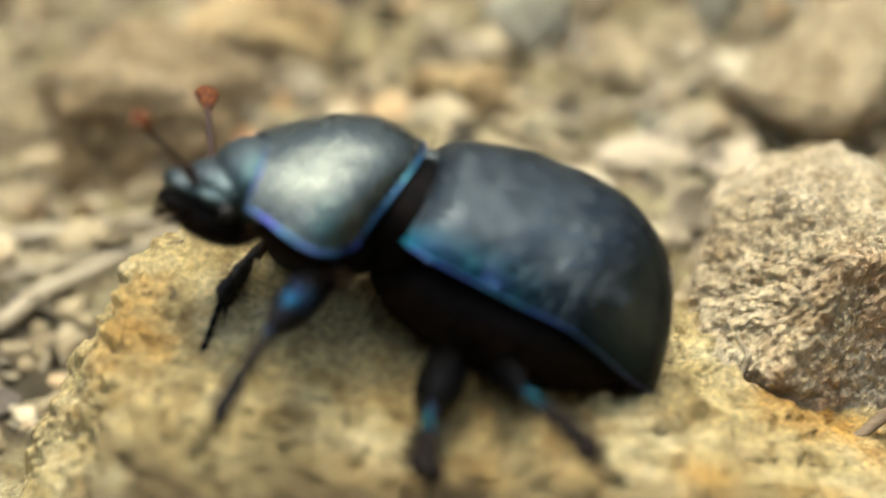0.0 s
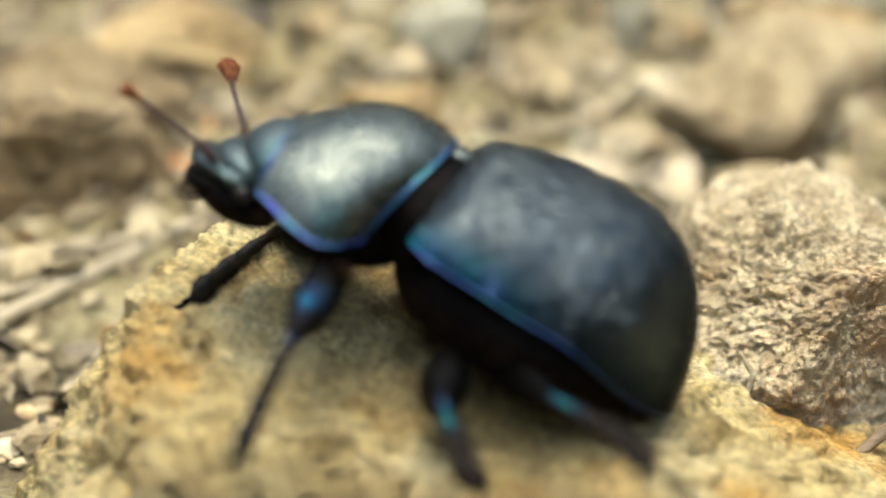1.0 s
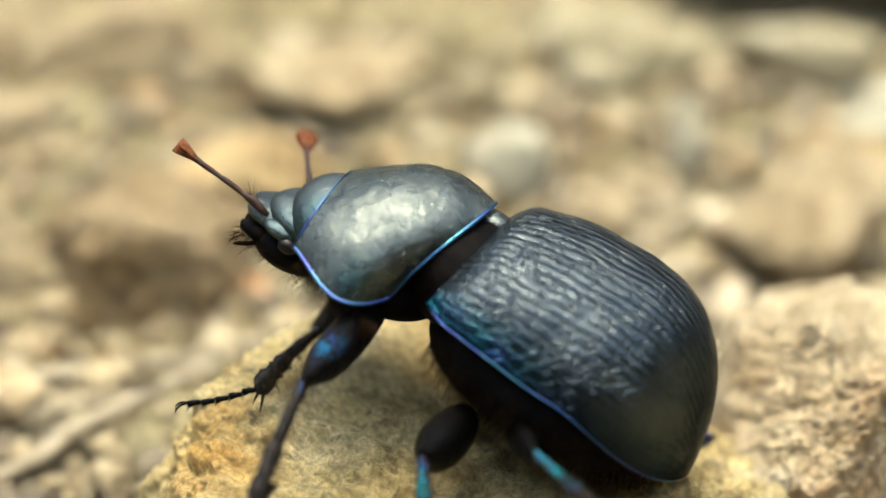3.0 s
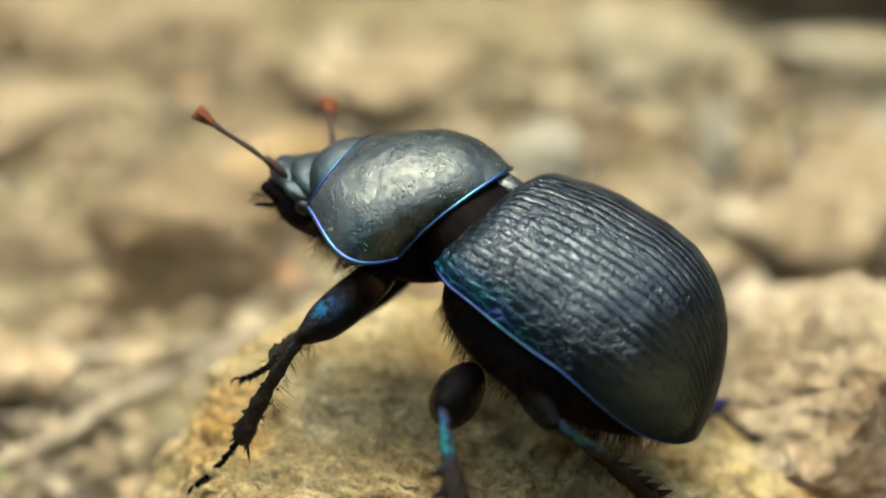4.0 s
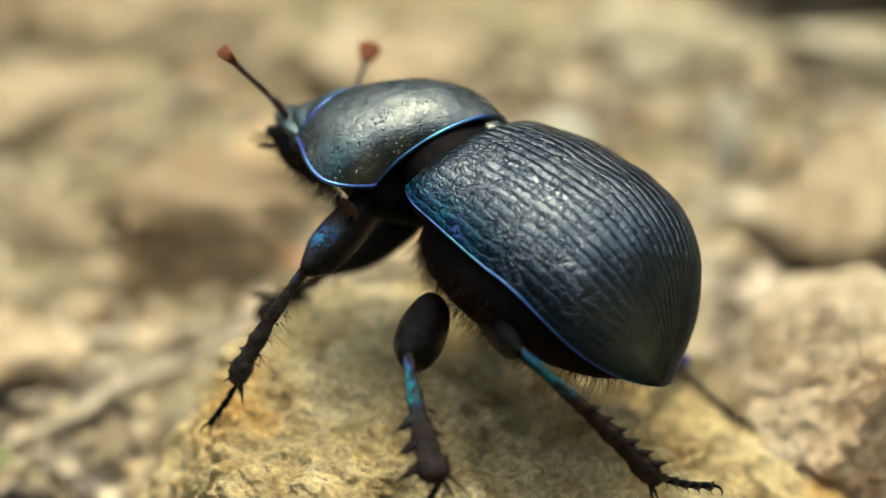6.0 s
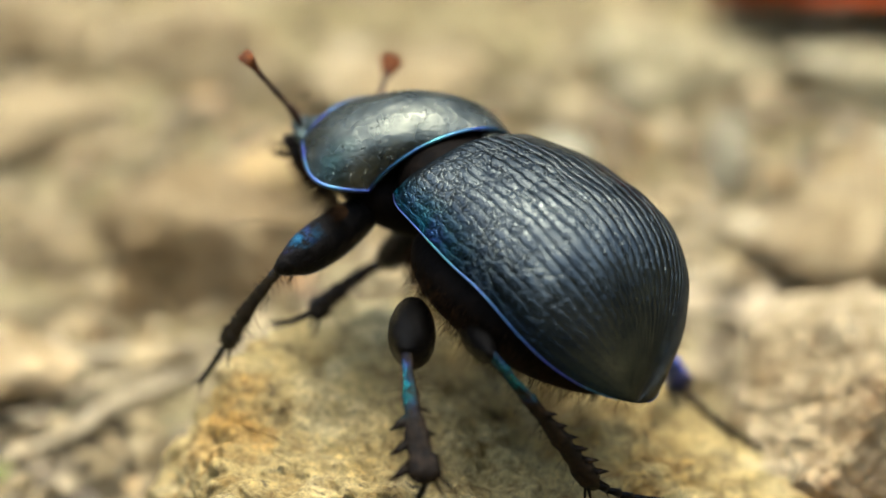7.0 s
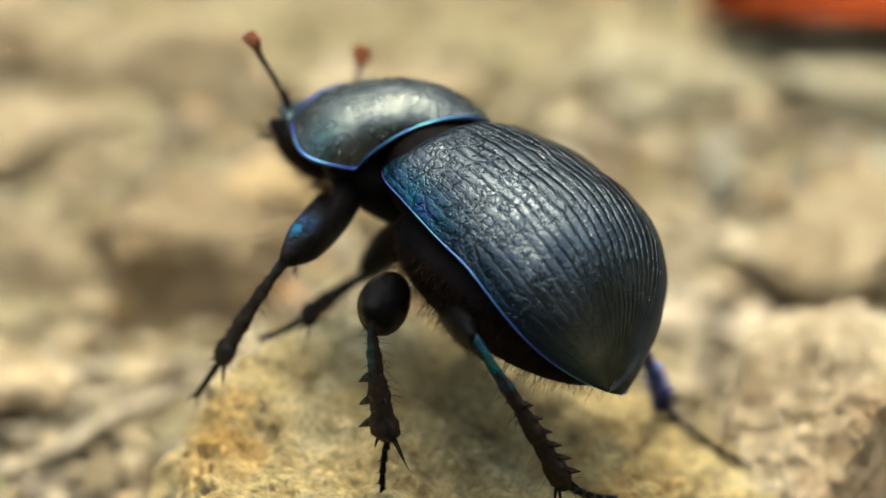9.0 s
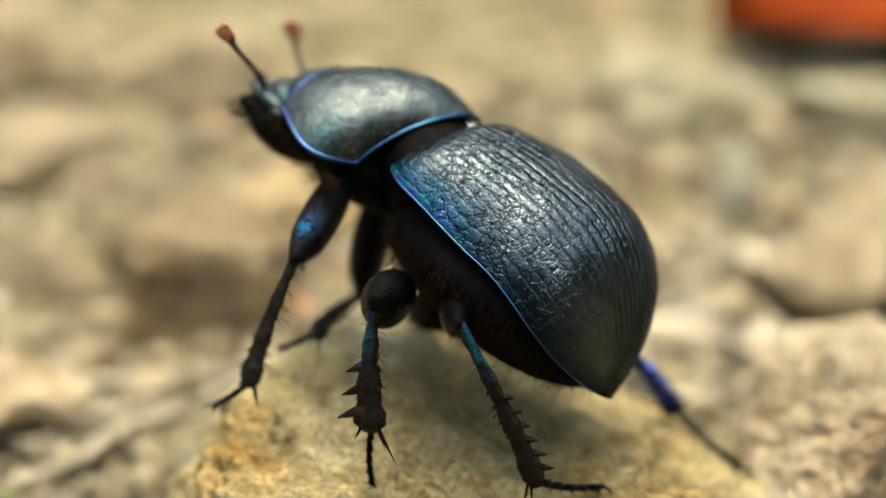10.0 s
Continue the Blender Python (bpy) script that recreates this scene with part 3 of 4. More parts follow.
def build_gravel():
    u, fc = ico(2)
    rnd = random.Random(77)
    verts, faces = [], []
    for i in range(3600):
        x, y = rnd.uniform(-30, 34), 6 + 62 * rnd.random() ** 1.4
        if -10 < x < 27 and y < 13:
            continue
        if x < -8 and y < 20 and rnd.random() < 0.6:
            continue
        r = min(1.2, 0.2 * math.exp(abs(rnd.gauss(0, 0.7))))
        z = ground_height(x, y) + 0.25 * r
        sq = (rnd.uniform(0.8, 1.5), rnd.uniform(0.7, 1.2), rnd.uniform(0.5, 0.9))
        off = Vector((i * 3.1, i * 1.7, 0))
        turn = Matrix.Rotation(rnd.uniform(0, 6.28), 3, "Z") @ Matrix.Rotation(rnd.gauss(0, 0.3), 3, "X")
        o = len(verts)
        for d in u:
            d = Vector([float(c) for c in d])
            k = r * (1 + 0.55 * noise.noise(d * 1.1 + off))
            q = turn @ Vector((d.x * k * sq[0], d.y * k * sq[1], d.z * k * sq[2]))
            verts.append((x + q.x, y + q.y, z + q.z))
        faces += [(a + o, b + o, c + o) for a, b, c in fc]
    ob = mesh_object("gravel", verts, faces, MAT_GRAVEL, smooth=False)
    tagged(ob, "loose tan grit and soil crumbs on the ground", "gravel", kind="stuff")


build_gravel()


def flake(rnd, l):
    """A thin torn flake, cupped and ragged at its rim."""
    n = 11
    rim = [(0.75 + 0.25 * rnd.random()) for _ in range(n)]
    w = rnd.uniform(0.35, 0.8)
    cup, fold = rnd.uniform(-0.35, 0.5), rnd.uniform(-0.3, 0.3)
    top = [(0.0, 0.0, 0.0)]
    for ring in (0.5, 1.0):
        for k in range(n):
            a = 2 * math.pi * k / n
            x, y = ring * rim[k] * math.cos(a), w * ring * rim[k] * math.sin(a)
            top.append((x, y, cup * x * x + fold * abs(y)))
    th = 0.05 / l
    verts = [(x * l, y * l, z * l) for x, y, z in top] + [(x * l, y * l, (z - th) * l) for x, y, z in top]
    faces, m = [], len(top)
    for k in range(n):
        q = (k + 1) % n
        faces += [(0, 1 + k, 1 + q), (1 + k, 1 + n + k, 1 + n + q, 1 + q), (m, m + 1 + q, m + 1 + k), (m + 1 + q, m + 1 + n + q, m + 1 + n + k, m + 1 + k),
                  (1 + n + k, m + 1 + n + k, m + 1 + n + q, 1 + n + q)]
    return verts, faces


def build_litter():
    """Thin flakes and short straws strewn over the soil."""
    rnd = random.Random(91)
    shapes = []
    for i in range(1500):
        x, y = rnd.uniform(-26, 30), 8 + 42 * rnd.random() ** 1.5
        if -9 < x < 26 and y < 15 or x < -8 and y < 24 and rnd.random() < 0.45:
            continue
        z = ground_height(x, y) + rnd.uniform(0.15, 0.6)
        if i % 3 == 0:
            l = rnd.uniform(1.2, 5.0)
            r = rnd.uniform(0.05, 0.14)
            sh = tube([(-l / 2, 0, 0), (-l / 6, 0.12, 0.1), (l / 5, -0.1, 0.05), (l / 2, 0, 0)], [0.6 * r, r, r, 0.5 * r], 6)
            turn = pose(0, 0, 0, rnd.gauss(0, 8), rnd.gauss(0, 12), rnd.uniform(0, 360))
        else:
            sh = flake(rnd, rnd.uniform(0.4, 1.5))
            turn = pose(0, 0, 0, rnd.gauss(14, 25), rnd.gauss(0, 25), rnd.uniform(0, 360))
        shapes.append(moved(sh, Matrix.Translation((x, y, z)) @ turn))
    v, f = joined(*shapes)
    ob = mesh_object("litter", v, f, MAT_LITTER, smooth=False)
    tagged(ob, "dry plant flakes and straw bits strewn on the soil", "litter", kind="stuff")


build_litter()


def leaf_scrap(name, x, y, lift, l, turn, seed, label):
    """One larger torn piece of dry leaf."""
    v, f = flake(random.Random(seed), l)
    ob = mesh_object(name, v, f, MAT_SCRAP, smooth=False)
    ob.matrix_world = pose(x * MM, y * MM, (ground_height(x, y) + lift) * MM, *turn)
    tagged(ob, label, "leaf")


leaf_scrap("leaf_scrap", 12.6, 18.6, 1.5, 1.7, (75, -60, 20), 3, "curled upright scrap of tan dry leaf on the soil")
leaf_scrap("leaf_scrap", 11.0, 25.2, 1.0, 2.5, (22, 4, 5), 4, "flat grey-brown flake lying over a dark gap")
leaf_scrap("leaf_scrap", 8.2, 22.5, 0.9, 1.7, (35, 10, -25), 5, "tan scrap of dry leaf lying on the soil")
leaf_scrap("leaf_scrap", 14.6, 24.2, 0.8, 1.6, (30, -12, 40), 6, "pale scrap of dry leaf lying on the soil")


def red_leaf(x, y):
    """A curled dry leaf with a midrib."""
    nu, nv = 21, 13
    verts = []
    for i in range(nu):
        a = i / (nu - 1)
        w = 5.6 * math.sin(math.pi * (0.03 + 0.94 * a)) ** 0.7
        for j in range(nv):
            b = -1 + 2 * j / (nv - 1)
            verts.append((21 * (a - 0.5), w * b, 3 * b * b + 1.9 * math.sin(a * 3.1) + 0.4 * noise.noise(Vector((a * 6, b * 3, 2)))))
    under = [(p, q, r - 0.25) for p, q, r in verts]
    n = len(verts)
    f = grid_faces(nu, nv)
    edge = [i * nv for i in range(nu)] + [(nu - 1) * nv + j for j in range(1, nv)] + [i * nv + nv - 1 for i in range(nu - 2, -1, -1)] + [j for j in range(nv - 2, 0, -1)]
    side = [(edge[k], edge[(k + 1) % len(edge)], n + edge[(k + 1) % len(edge)], n + edge[k]) for k in range(len(edge))]
    ob = mesh_object("leaf", verts + under, f + [tuple(reversed([n + i for i in q])) for q in f] + side, MAT_LEAF)
    ob.matrix_world = pose(x * MM, y * MM, (ground_height(x, y) + 1.3) * MM, 30, 0, 4)
    tagged(ob, "curled dry red-brown leaf lying on the soil", "leaf")
    part("midrib", tube([(-10.5, 0, 0.3), (-3.7, 0, 1.7), (3.7, 0, 1.8), (10.5, 0, 0.3)], [0.32, 0.28, 0.22, 0.1], 6), MAT_LEAF, ob)


red_leaf(25.0, 55.5)


def moss(x, y):
    rnd = random.Random(12)
    shapes = []
    for _ in range(160):
        a, r = rnd.uniform(0, 6.28), 1.6 * rnd.random() ** 0.6
        p = Vector((r * math.cos(a), r * math.sin(a), 0))
        d = Vector((p.x * 0.4 + rnd.gauss(0, 0.25), p.y * 0.4 + rnd.gauss(0, 0.25), 1)).normalized() * rnd.uniform(0.6, 1.6)
        shapes.append(tube([p, p + d * 0.5, p + d], [0.05, 0.13, 0.02], 5, 0.5))
    v, f = joined(*shapes)
    ob = mesh_object("moss", v, f, MAT_MOSS)
    ob.matrix_world = pose(x * MM, y * MM, (ground_height(x, y) - 0.1) * MM)
    tagged(ob, "small green moss tuft on the soil", "moss", kind="stuff")


moss(-20.3, 10.6)

# ---- dry stems ----
def twig(points, radii, label, name="straw", sides=8, flat=1.0, mat=MAT_TWIG):
    pts = []
    for i in range(len(points) - 1):
        a, b = Vector(points[i]), Vector(points[i + 1])
        for k in range(6):
            p = a.lerp(b, k / 6)
            pts.append(p + 0.12 * Vector(noise.noise_vector(p * 0.8)))
    pts.append(Vector(points[-1]))
    rr = np.interp(np.linspace(0, 1, len(pts)), np.linspace(0, 1, len(radii)), radii)
    v, f = tube(pts, [float(r) for r in rr], sides, flat)
    ob = mesh_object(name, v, f, mat)
    return tagged(ob, label, "stem")


twig([(-20, 11.4, 4.5), (-16.0, 14.2, 5.3), (-14.3, 16.4, 6.0), (-9, 20.4, 7.1), (-4, 25, 8.4)], [0.3, 0.4, 0.42, 0.36, 0.2], "straw-coloured dry stem lying across the soil")
twig([(-21, 20.6, 7.0), (-16.5, 20.2, 7.1), (-9.2, 21.4, 7.5), (-4, 23, 7.9)], [0.3, 0.34, 0.26, 0.14], "dry grey-brown stem lying across the soil", "straw", 8, 1.5)
twig([(-18, 18.4, 6.5), (-13, 19.6, 7.0), (-8.4, 21.2, 7.4)], [0.1, 0.14, 0.08], "thin dry straw beside the stems")
twig([(-17, 16.6, 6.2), (-12.4, 18.4, 6.8), (-8, 21.0, 7.3)], [0.09, 0.13, 0.08], "thin dry straw beside the stems")
twig([(-20, 17.0, 6.0), (-14, 18.0, 6.6), (-9.6, 19.6, 7.0)], [0.12, 0.16, 0.08], "thin pale straw beside the stems")


twig([(11.6, 2.2, 7.6), (12.8, 2.6, 7.3), (14.4, 2.4, 6.9)], [0.12, 0.16, 0.1], "short whitish dry fibre on the rock", "dry_fibre", 6)
twig([(14.3, 1.9, 6.9), (14.6, 2.1, 7.7), (14.2, 2.6, 8.4)], [0.13, 0.15, 0.06], "whitish curled dry fibre beside the crumbly stone", "dry_fibre", 6)
twig([(18.2, 1.6, 4.2), (20.5, 2.6, 5.4), (24.0, 4.0, 6.6)], [0.22, 0.28, 0.2], "brown dry stalk below the crumbly stone", "straw", 8, 1.0, MAT_STALK)
# Dark strip drawn for the shade in the gap under the flake.
twig([(9.0, 24.2, 8.0), (11.5, 24.0, 7.8), (13.5, 24.4, 7.7)], [0.2, 0.32, 0.2], "dark strip for the shaded gap under the flake", "shade_strip", 8, 1.0, MAT_GAP_SHADE)


# ---- beetle ----
def smooth01(x):
    x = min(1.0, max(0.0, x))
    return x * x * (3 - 2 * x)


def elytra_profile(s):
    """Half width, top height and edge height at s, from the front (0) to the tip (1)."""
    if s < 0.45:
        w = 4.65 + 0.62 * math.sin(s / 0.45 * math.pi / 2)
    else:
        w = 5.27 * max(0.0, 1 - ((s - 0.45) / 0.55) ** 2.3) ** 0.56
    zm = 0.9 - 0.45 * smooth01(s / 0.5) - 1.45 * smooth01((s - 0.45) / 0.55)
    if s < 0.4:
        zt = 4.7 + 0.85 * math.sin(s / 0.4 * math.pi / 2)
    else:
        zt = -1.0 + 6.55 * max(0.0, 1 - ((s - 0.4) / 0.6) ** 3.1) ** 0.52
    pull = max(0.0, 1 - s / 0.1) ** 2
    zm += 0.15 * pull
    return w * (1 - 0.14 * pull), max(zt - 1.0 * pull, zm + 0.02), zm


def elytron_point(s, v, side, groove=True):
    w, zt, zm = elytra_profile(s)
    a = v * math.pi / 2
    y = w * math.sin(a) ** 0.92
    z = zm + (zt - zm) * max(0.0, math.cos(a)) ** 0.88
    p = Vector((0.75 - 10.9 * s + 0.6 * v * v * max(0.0, 1 - s / 0.5) ** 2, side * (0.004 + y), z))
    if groove:
        p += Vector((0, side * math.sin(a), math.cos(a))) * 0.05 * noise.noise(p * 0.9)
    return p


def elytron(side):
    nu, nv = 110, 90
    verts, uvs = [], []
    for i in range(nu):
        s = math.sin(math.pi / 2 * (i / (nu - 1)) ** 0.9)
        for j in range(nv):
            verts.append(elytron_point(s, j / (nv - 1), side))
            uvs.append((s, j / (nv - 1)))
    f = grid_faces(nu, nv)
    return verts, [tuple(reversed(q)) for q in f] if side < 0 else f, uvs


def pronotum_point(s, v):
    """s from the front (0) to the rear (1), v from -1 to 1 across."""
    a = abs(v)
    xf = 6.7 + 0.15 * a * a
    xr = 1.2 + 2.35 * a * a - 0.8 * a ** 4
    x = xf + (xr - xf) * s
    w = 3.25 + 1.5 * math.sin(min(1.0, s / 0.66) * math.pi / 2) - 1.2 * max(0.0, (s - 0.6) / 0.4) ** 2.5
    zm = 0.15 - 0.45 * smooth01(s / 0.6) + 0.6 * max(0.0, (s - 0.6) / 0.4) ** 2
    zt = 2.7 + 1.95 * math.sin(min(1.0, s / 0.7) * math.pi / 2) - 0.25 * max(0.0, (s - 0.7) / 0.3) ** 2
    t = a * math.pi / 2
    y = w * math.sin(t) ** 0.95
    z = zm + (zt - zm) * max(0.0, math.cos(t)) ** 0.9
    return Vector((x, math.copysign(y, v), z))


def pronotum():
    nu, nv = 70, 121
    verts = [pronotum_point(i / (nu - 1), -1 + 2 * j / (nv - 1)) for i in range(nu) for j in range(nv)]
    for i, p in enumerate(verts):
        verts[i] = p + Vector((0, 0, 1)) * (0.05 * noise.noise(p * 0.9) + 0.02 * noise.noise(p * 3))
    return verts, grid_faces(nu, nv)


def hairs(roots, length, seed, thick=0.018):
    """Fine bristles: each a narrow three-sided spike from a root along a direction."""
    rnd = random.Random(seed)
    verts, faces = [], []
    for p, d in roots:
        p = Vector(p)
        d = (Vector(d).normalized() + 0.35 * Vector((rnd.gauss(0, 1), rnd.gauss(0, 1), rnd.gauss(0, 1)))).normalized()
        l = length * rnd.uniform(0.5, 1.2)
        a = d.orthogonal().normalized()
        b = d.cross(a)
        o = len(verts)
        for k in range(3):
            t = 2 * math.pi * k / 3
            verts.append(p + thick * (math.cos(t) * a + math.sin(t) * b))
        verts.append(p + d * l + Vector((0, 0, -0.15 * l)))
        faces += [(o, o + 1, o + 3), (o + 1, o + 2, o + 3), (o + 2, o, o + 3)]
    return verts, faces


def spike(p, d, l, r):
    p, d = Vector(p), Vector(d).normalized()
    return tube([p, p + d * l * 0.5, p + d * l], [r, r * 0.65, r * 0.08], 6)


def femur_shape(length, thick):
    n = 22
    verts = []
    for i in range(n):
        s = i / (n - 1)
        r = thick * (0.5 + 0.5 * math.sin(math.pi * min(1, 0.15 + s * 0.83)) ** 0.8)
        if s > 0.7:
            r *= 1 - 0.3 * smooth01((s - 0.7) / 0.25)
        if s > 0.93:
            r *= 1 - 0.45 * (s - 0.93) / 0.07
        for k in range(18):
            a = 2 * math.pi * k / 18
            verts.append((length * s, r * 0.75 * math.cos(a), r * math.sin(a) - 0.1 * math.sin(math.pi * s)))
    f = grid_faces(n, 18, True) + [tuple(reversed(range(18))), tuple(range(len(verts) - 18, len(verts)))]
    return verts, f


def tibia_shape(length, r0, r1, teeth, tooth, spur):
    """A shin that widens to its end, with teeth along its outer side and long spurs at the end."""
    n, sides = 34, 12
    verts = []
    for i in range(n):
        s = i / (n - 1)
        r = r0 + (r1 - r0) * s ** 1.5
        r *= 1 + 0.10 * math.sin(s * 23) + 0.07 * math.sin(s * 61)
        if s > 0.93:
            r *= 1 - 0.5 * (s - 0.93) / 0.07
        bend = 0.12 * math.sin(math.pi * s)
        for k in range(sides):
            a = 2 * math.pi * k / sides
            verts.append((length * s, r * 0.6 * math.cos(a), r * (math.sin(a) + 0.12 * math.sin(3 * a)) + bend))
    shapes = [(verts, grid_faces(n, sides, True) + [tuple(reversed(range(sides))), tuple(range(len(verts) - sides, len(verts)))])]
    for i in range(teeth):
        s = 0.42 + 0.52 * (i + 0.5) / teeth
        r = r0 + (r1 - r0) * s ** 1.5
        shapes.append(spike((length * s, 0, r * 0.6 + 0.08), (0.55, 0.1, 1), tooth * (0.6 + 0.7 * s), 0.1 + 0.16 * tooth))
        shapes.append(spike((length * (s - 0.04), r * 0.3, -r * 0.6), (0.7, 0.3, -0.8), tooth * 0.5, 0.07))
    for y, z, l in ((0.2, 0.6, 0.7), (-0.2, -0.5, 1.1), (0.1, -0.9, 1.5)):
        shapes.append(spike((length * 0.96, y * r1, z * r1 * 0.6), (1, y * 0.5, z * 0.75), spur * l, 0.085))
    return joined(*shapes)


def tibia_hairs(length, r0, r1, seed):
    rnd = random.Random(seed)
    roots = []
    for _ in range(90):
        s = rnd.uniform(0.08, 1)
        a = rnd.uniform(0, 2 * math.pi)
        r = r0 + (r1 - r0) * s
        d = Vector((0.5, math.cos(a), math.sin(a)))
        roots.append(((length * s, r * 0.7 * math.cos(a), r * 0.8 * math.sin(a)), d))
    return hairs(roots, 0.75, seed, 0.014)


def tarsus_shape(length):
    shapes = []
    for i in range(5):
        a, b = length * i / 5.4, length * (i + 0.98) / 5.4
        drop = -0.12 * math.sin(math.pi * i / 5)
        shapes.append(tube([(a, 0, drop), (a + (b - a) * 0.5, 0, drop + 0.02), (b - 0.05, 0, drop), (b, 0, drop)], [0.1, 0.12, 0.155, 0.1], 8))
        shapes.append(spike((b - 0.06, 0.06, drop - 0.06), (0.6, 0.5, -0.7), 0.25, 0.025))
        shapes.append(spike((b - 0.06, -0.06, drop - 0.06), (0.6, -0.5, -0.7), 0.25, 0.025))
    for side in (1, -1):
        x = length * 0.92
        shapes.append(tube([(x, 0, 0), (x + 0.25, side * 0.14, 0.02), (x + 0.45, side * 0.2, -0.1), (x + 0.52, side * 0.2, -0.26)], [0.06, 0.05, 0.035, 0.008], 6))
    return joined(*shapes)


def segment_pose(a, b, up):
    """The pose of a limb piece that runs along its own x from a to b."""
    x = (Vector(b) - Vector(a)).normalized()
    y = Vector(up).cross(x).normalized()
    z = x.cross(y)
    m = Matrix((x, y, z)).transposed().to_4x4()
    return Matrix.Translation(Vector(a) * MM) @ m


def bend(hip, knee, ankle, upper, lower):
    """The knee of a limb of two rigid links from hip to ankle, bent towards the side on which the given knee lies."""
    line = ankle - hip
    reach = min(max(line.length, abs(upper - lower) + 0.05), upper + lower - 0.02)
    axis = line.normalized()
    along = (upper * upper - lower * lower + reach * reach) / (2 * reach)
    side = (knee - hip) - axis * (knee - hip).dot(axis)
    return hip + axis * along + side.normalized() * math.sqrt(max(0.0, upper * upper - along * along))


beetle = new("beetle")
tagged(beetle, "black dor beetle with blue shining edges, climbing on the rock", "beetle")

for side, word in ((1, "left"), (-1, "right")):
    e = part("elytron", elytron(side), MAT_ELYTRA, beetle, "finely grooved black wing case with a blue-green outer side")
    edge = [elytron_point(0.012 + 0.975 * i / 79, 1.0, side, False) + Vector((0, side * 0.05, 0)) for i in range(80)]
    part("margin", tube(edge, [0.018 + 0.018 * math.sin(math.pi * i / 79) ** 0.5 for i in range(80)], 8), MAT_RIM, e, "shining blue edge")

pro = part("pronotum", pronotum(), MAT_PRONOTUM, beetle, "domed glossy neck shield, finely pitted")
rim = [pronotum_point(i / 30, 1.0) for i in range(31)] + [pronotum_point(1.0, 1.0 - 2 * i / 80) for i in range(1, 80)] + [pronotum_point(1 - i / 30, -1.0) for i in range(31)]
collar = [pronotum_point(0.0, 1.0 - 2 * i / 60) + Vector((0.02, 0, 0)) for i in range(61)]
part("margin", tube(rim, [0.09] * len(rim), 8), MAT_RIM, pro, "shining blue rim")
part("margin", tube(collar, [0.04] * len(collar), 8), MAT_RIM, pro, "thin blue front rim")

head = part("head", joined(blob((6.4, 0, 0.9), (1.7, 2.75, 1.65), 24, 34), blob((7.0, 0, 0.35), (1.85, 2.25, 1.0), 24, 34), blob((8.2, 0, -0.05), (1.35, 1.65, 0.5), 20, 30, 0.8),
                           blob((7.7, 1.7, -0.05), (0.8, 0.55, 0.34), 14, 20), blob((7.7, -1.7, -0.05), (0.8, 0.55, 0.34), 14, 20),
                           tube([(8.9, -1.1, 0.3), (9.3, -0.5, 0.2), (9.42, 0, 0.16), (9.3, 0.5, 0.2), (8.9, 1.1, 0.3)], [0.07, 0.1, 0.11, 0.1, 0.07], 8)), MAT_HEAD, beetle, "dark head with a flat rounded front shield")
for side in (1, -1):
    part("eye", blob((7.2, side * 2.1, -0.35), (0.4, 0.25, 0.3), 14, 18), MAT_EYE, head)
    part("mandible", tube([(7.8, side * 1.0, -0.7), (8.6, side * 1.15, -0.75), (9.15, side * 0.9, -0.8), (9.4, side * 0.45, -0.85)], [0.4, 0.36, 0.25, 0.08], 10, 1.2), MAT_BELLY, head)
    part("palp", tube([(8.3, side * 1.2, -1.0), (8.7, side * 1.4, -1.25), (9.0, side * 1.45, -1.4), (9.2, side * 1.4, -1.55)], [0.08, 0.1, 0.09, 0.03], 8), MAT_BELLY, head)
part("mouth", joined(blob((7.3, 0, -0.85), (1.7, 2.0, 0.95), 16, 24), blob((8.5, 0, -0.7), (0.95, 1.35, 0.55), 14, 20)), MAT_BELLY, head, "black bristly mouth")
part("scutellum", blob((0.9, 0, 3.95), (0.9, 0.75, 0.35), 12, 18), MAT_PRONOTUM, beetle)
part("thorax", joined(blob((3.7, 0, 0.1), (2.7, 3.4, 1.5)), blob((0.9, 0, 1.75), (2.6, 3.5, 2.3))), MAT_BELLY, beetle, "black underside of the chest")
part("abdomen", blob((-4.1, 0, -0.4), (5.4, 4.9, 2.2), 26, 36), MAT_BELLY, beetle, "dark brown hairy belly")

rnd = random.Random(5)
roots = []
for i in range(3200):
    s = rnd.random()
    side = 1 if rnd.random() < 0.7 else -1
    if i % 3 == 0:
        p = Vector((6.5 - 4.0 * s, side * (3.0 + 1.4 * s), -0.25 - 0.3 * s - 0.3 * rnd.random()))
        roots.append((p, (0.2, side * 0.7, -0.9)))
    else:
        a, u = rnd.uniform(0.05, 1.3), -0.95 + 1.85 * s
        ring = math.sqrt(1 - u * u)
        p = Vector((-4.1 + 5.4 * u, side * 4.85 * ring * math.cos(a), -0.4 - 2.15 * ring * math.sin(a)))
        roots.append((p, (-0.3, side * 0.5, -1)))
part("bristles", hairs(roots, 0.95, 6, 0.009), MAT_HAIR, beetle, "brown bristles under the body")
face_roots = [((7.0 + 2.3 * rnd.random(), rnd.uniform(-1.8, 1.9), -1.35 + 0.5 * rnd.random()), (0.8, rnd.uniform(-0.7, 0.9), -0.5)) for _ in range(300)]
part("bristles", hairs(face_roots, 0.7, 7), MAT_HAIR, head, "brown mouth bristles")

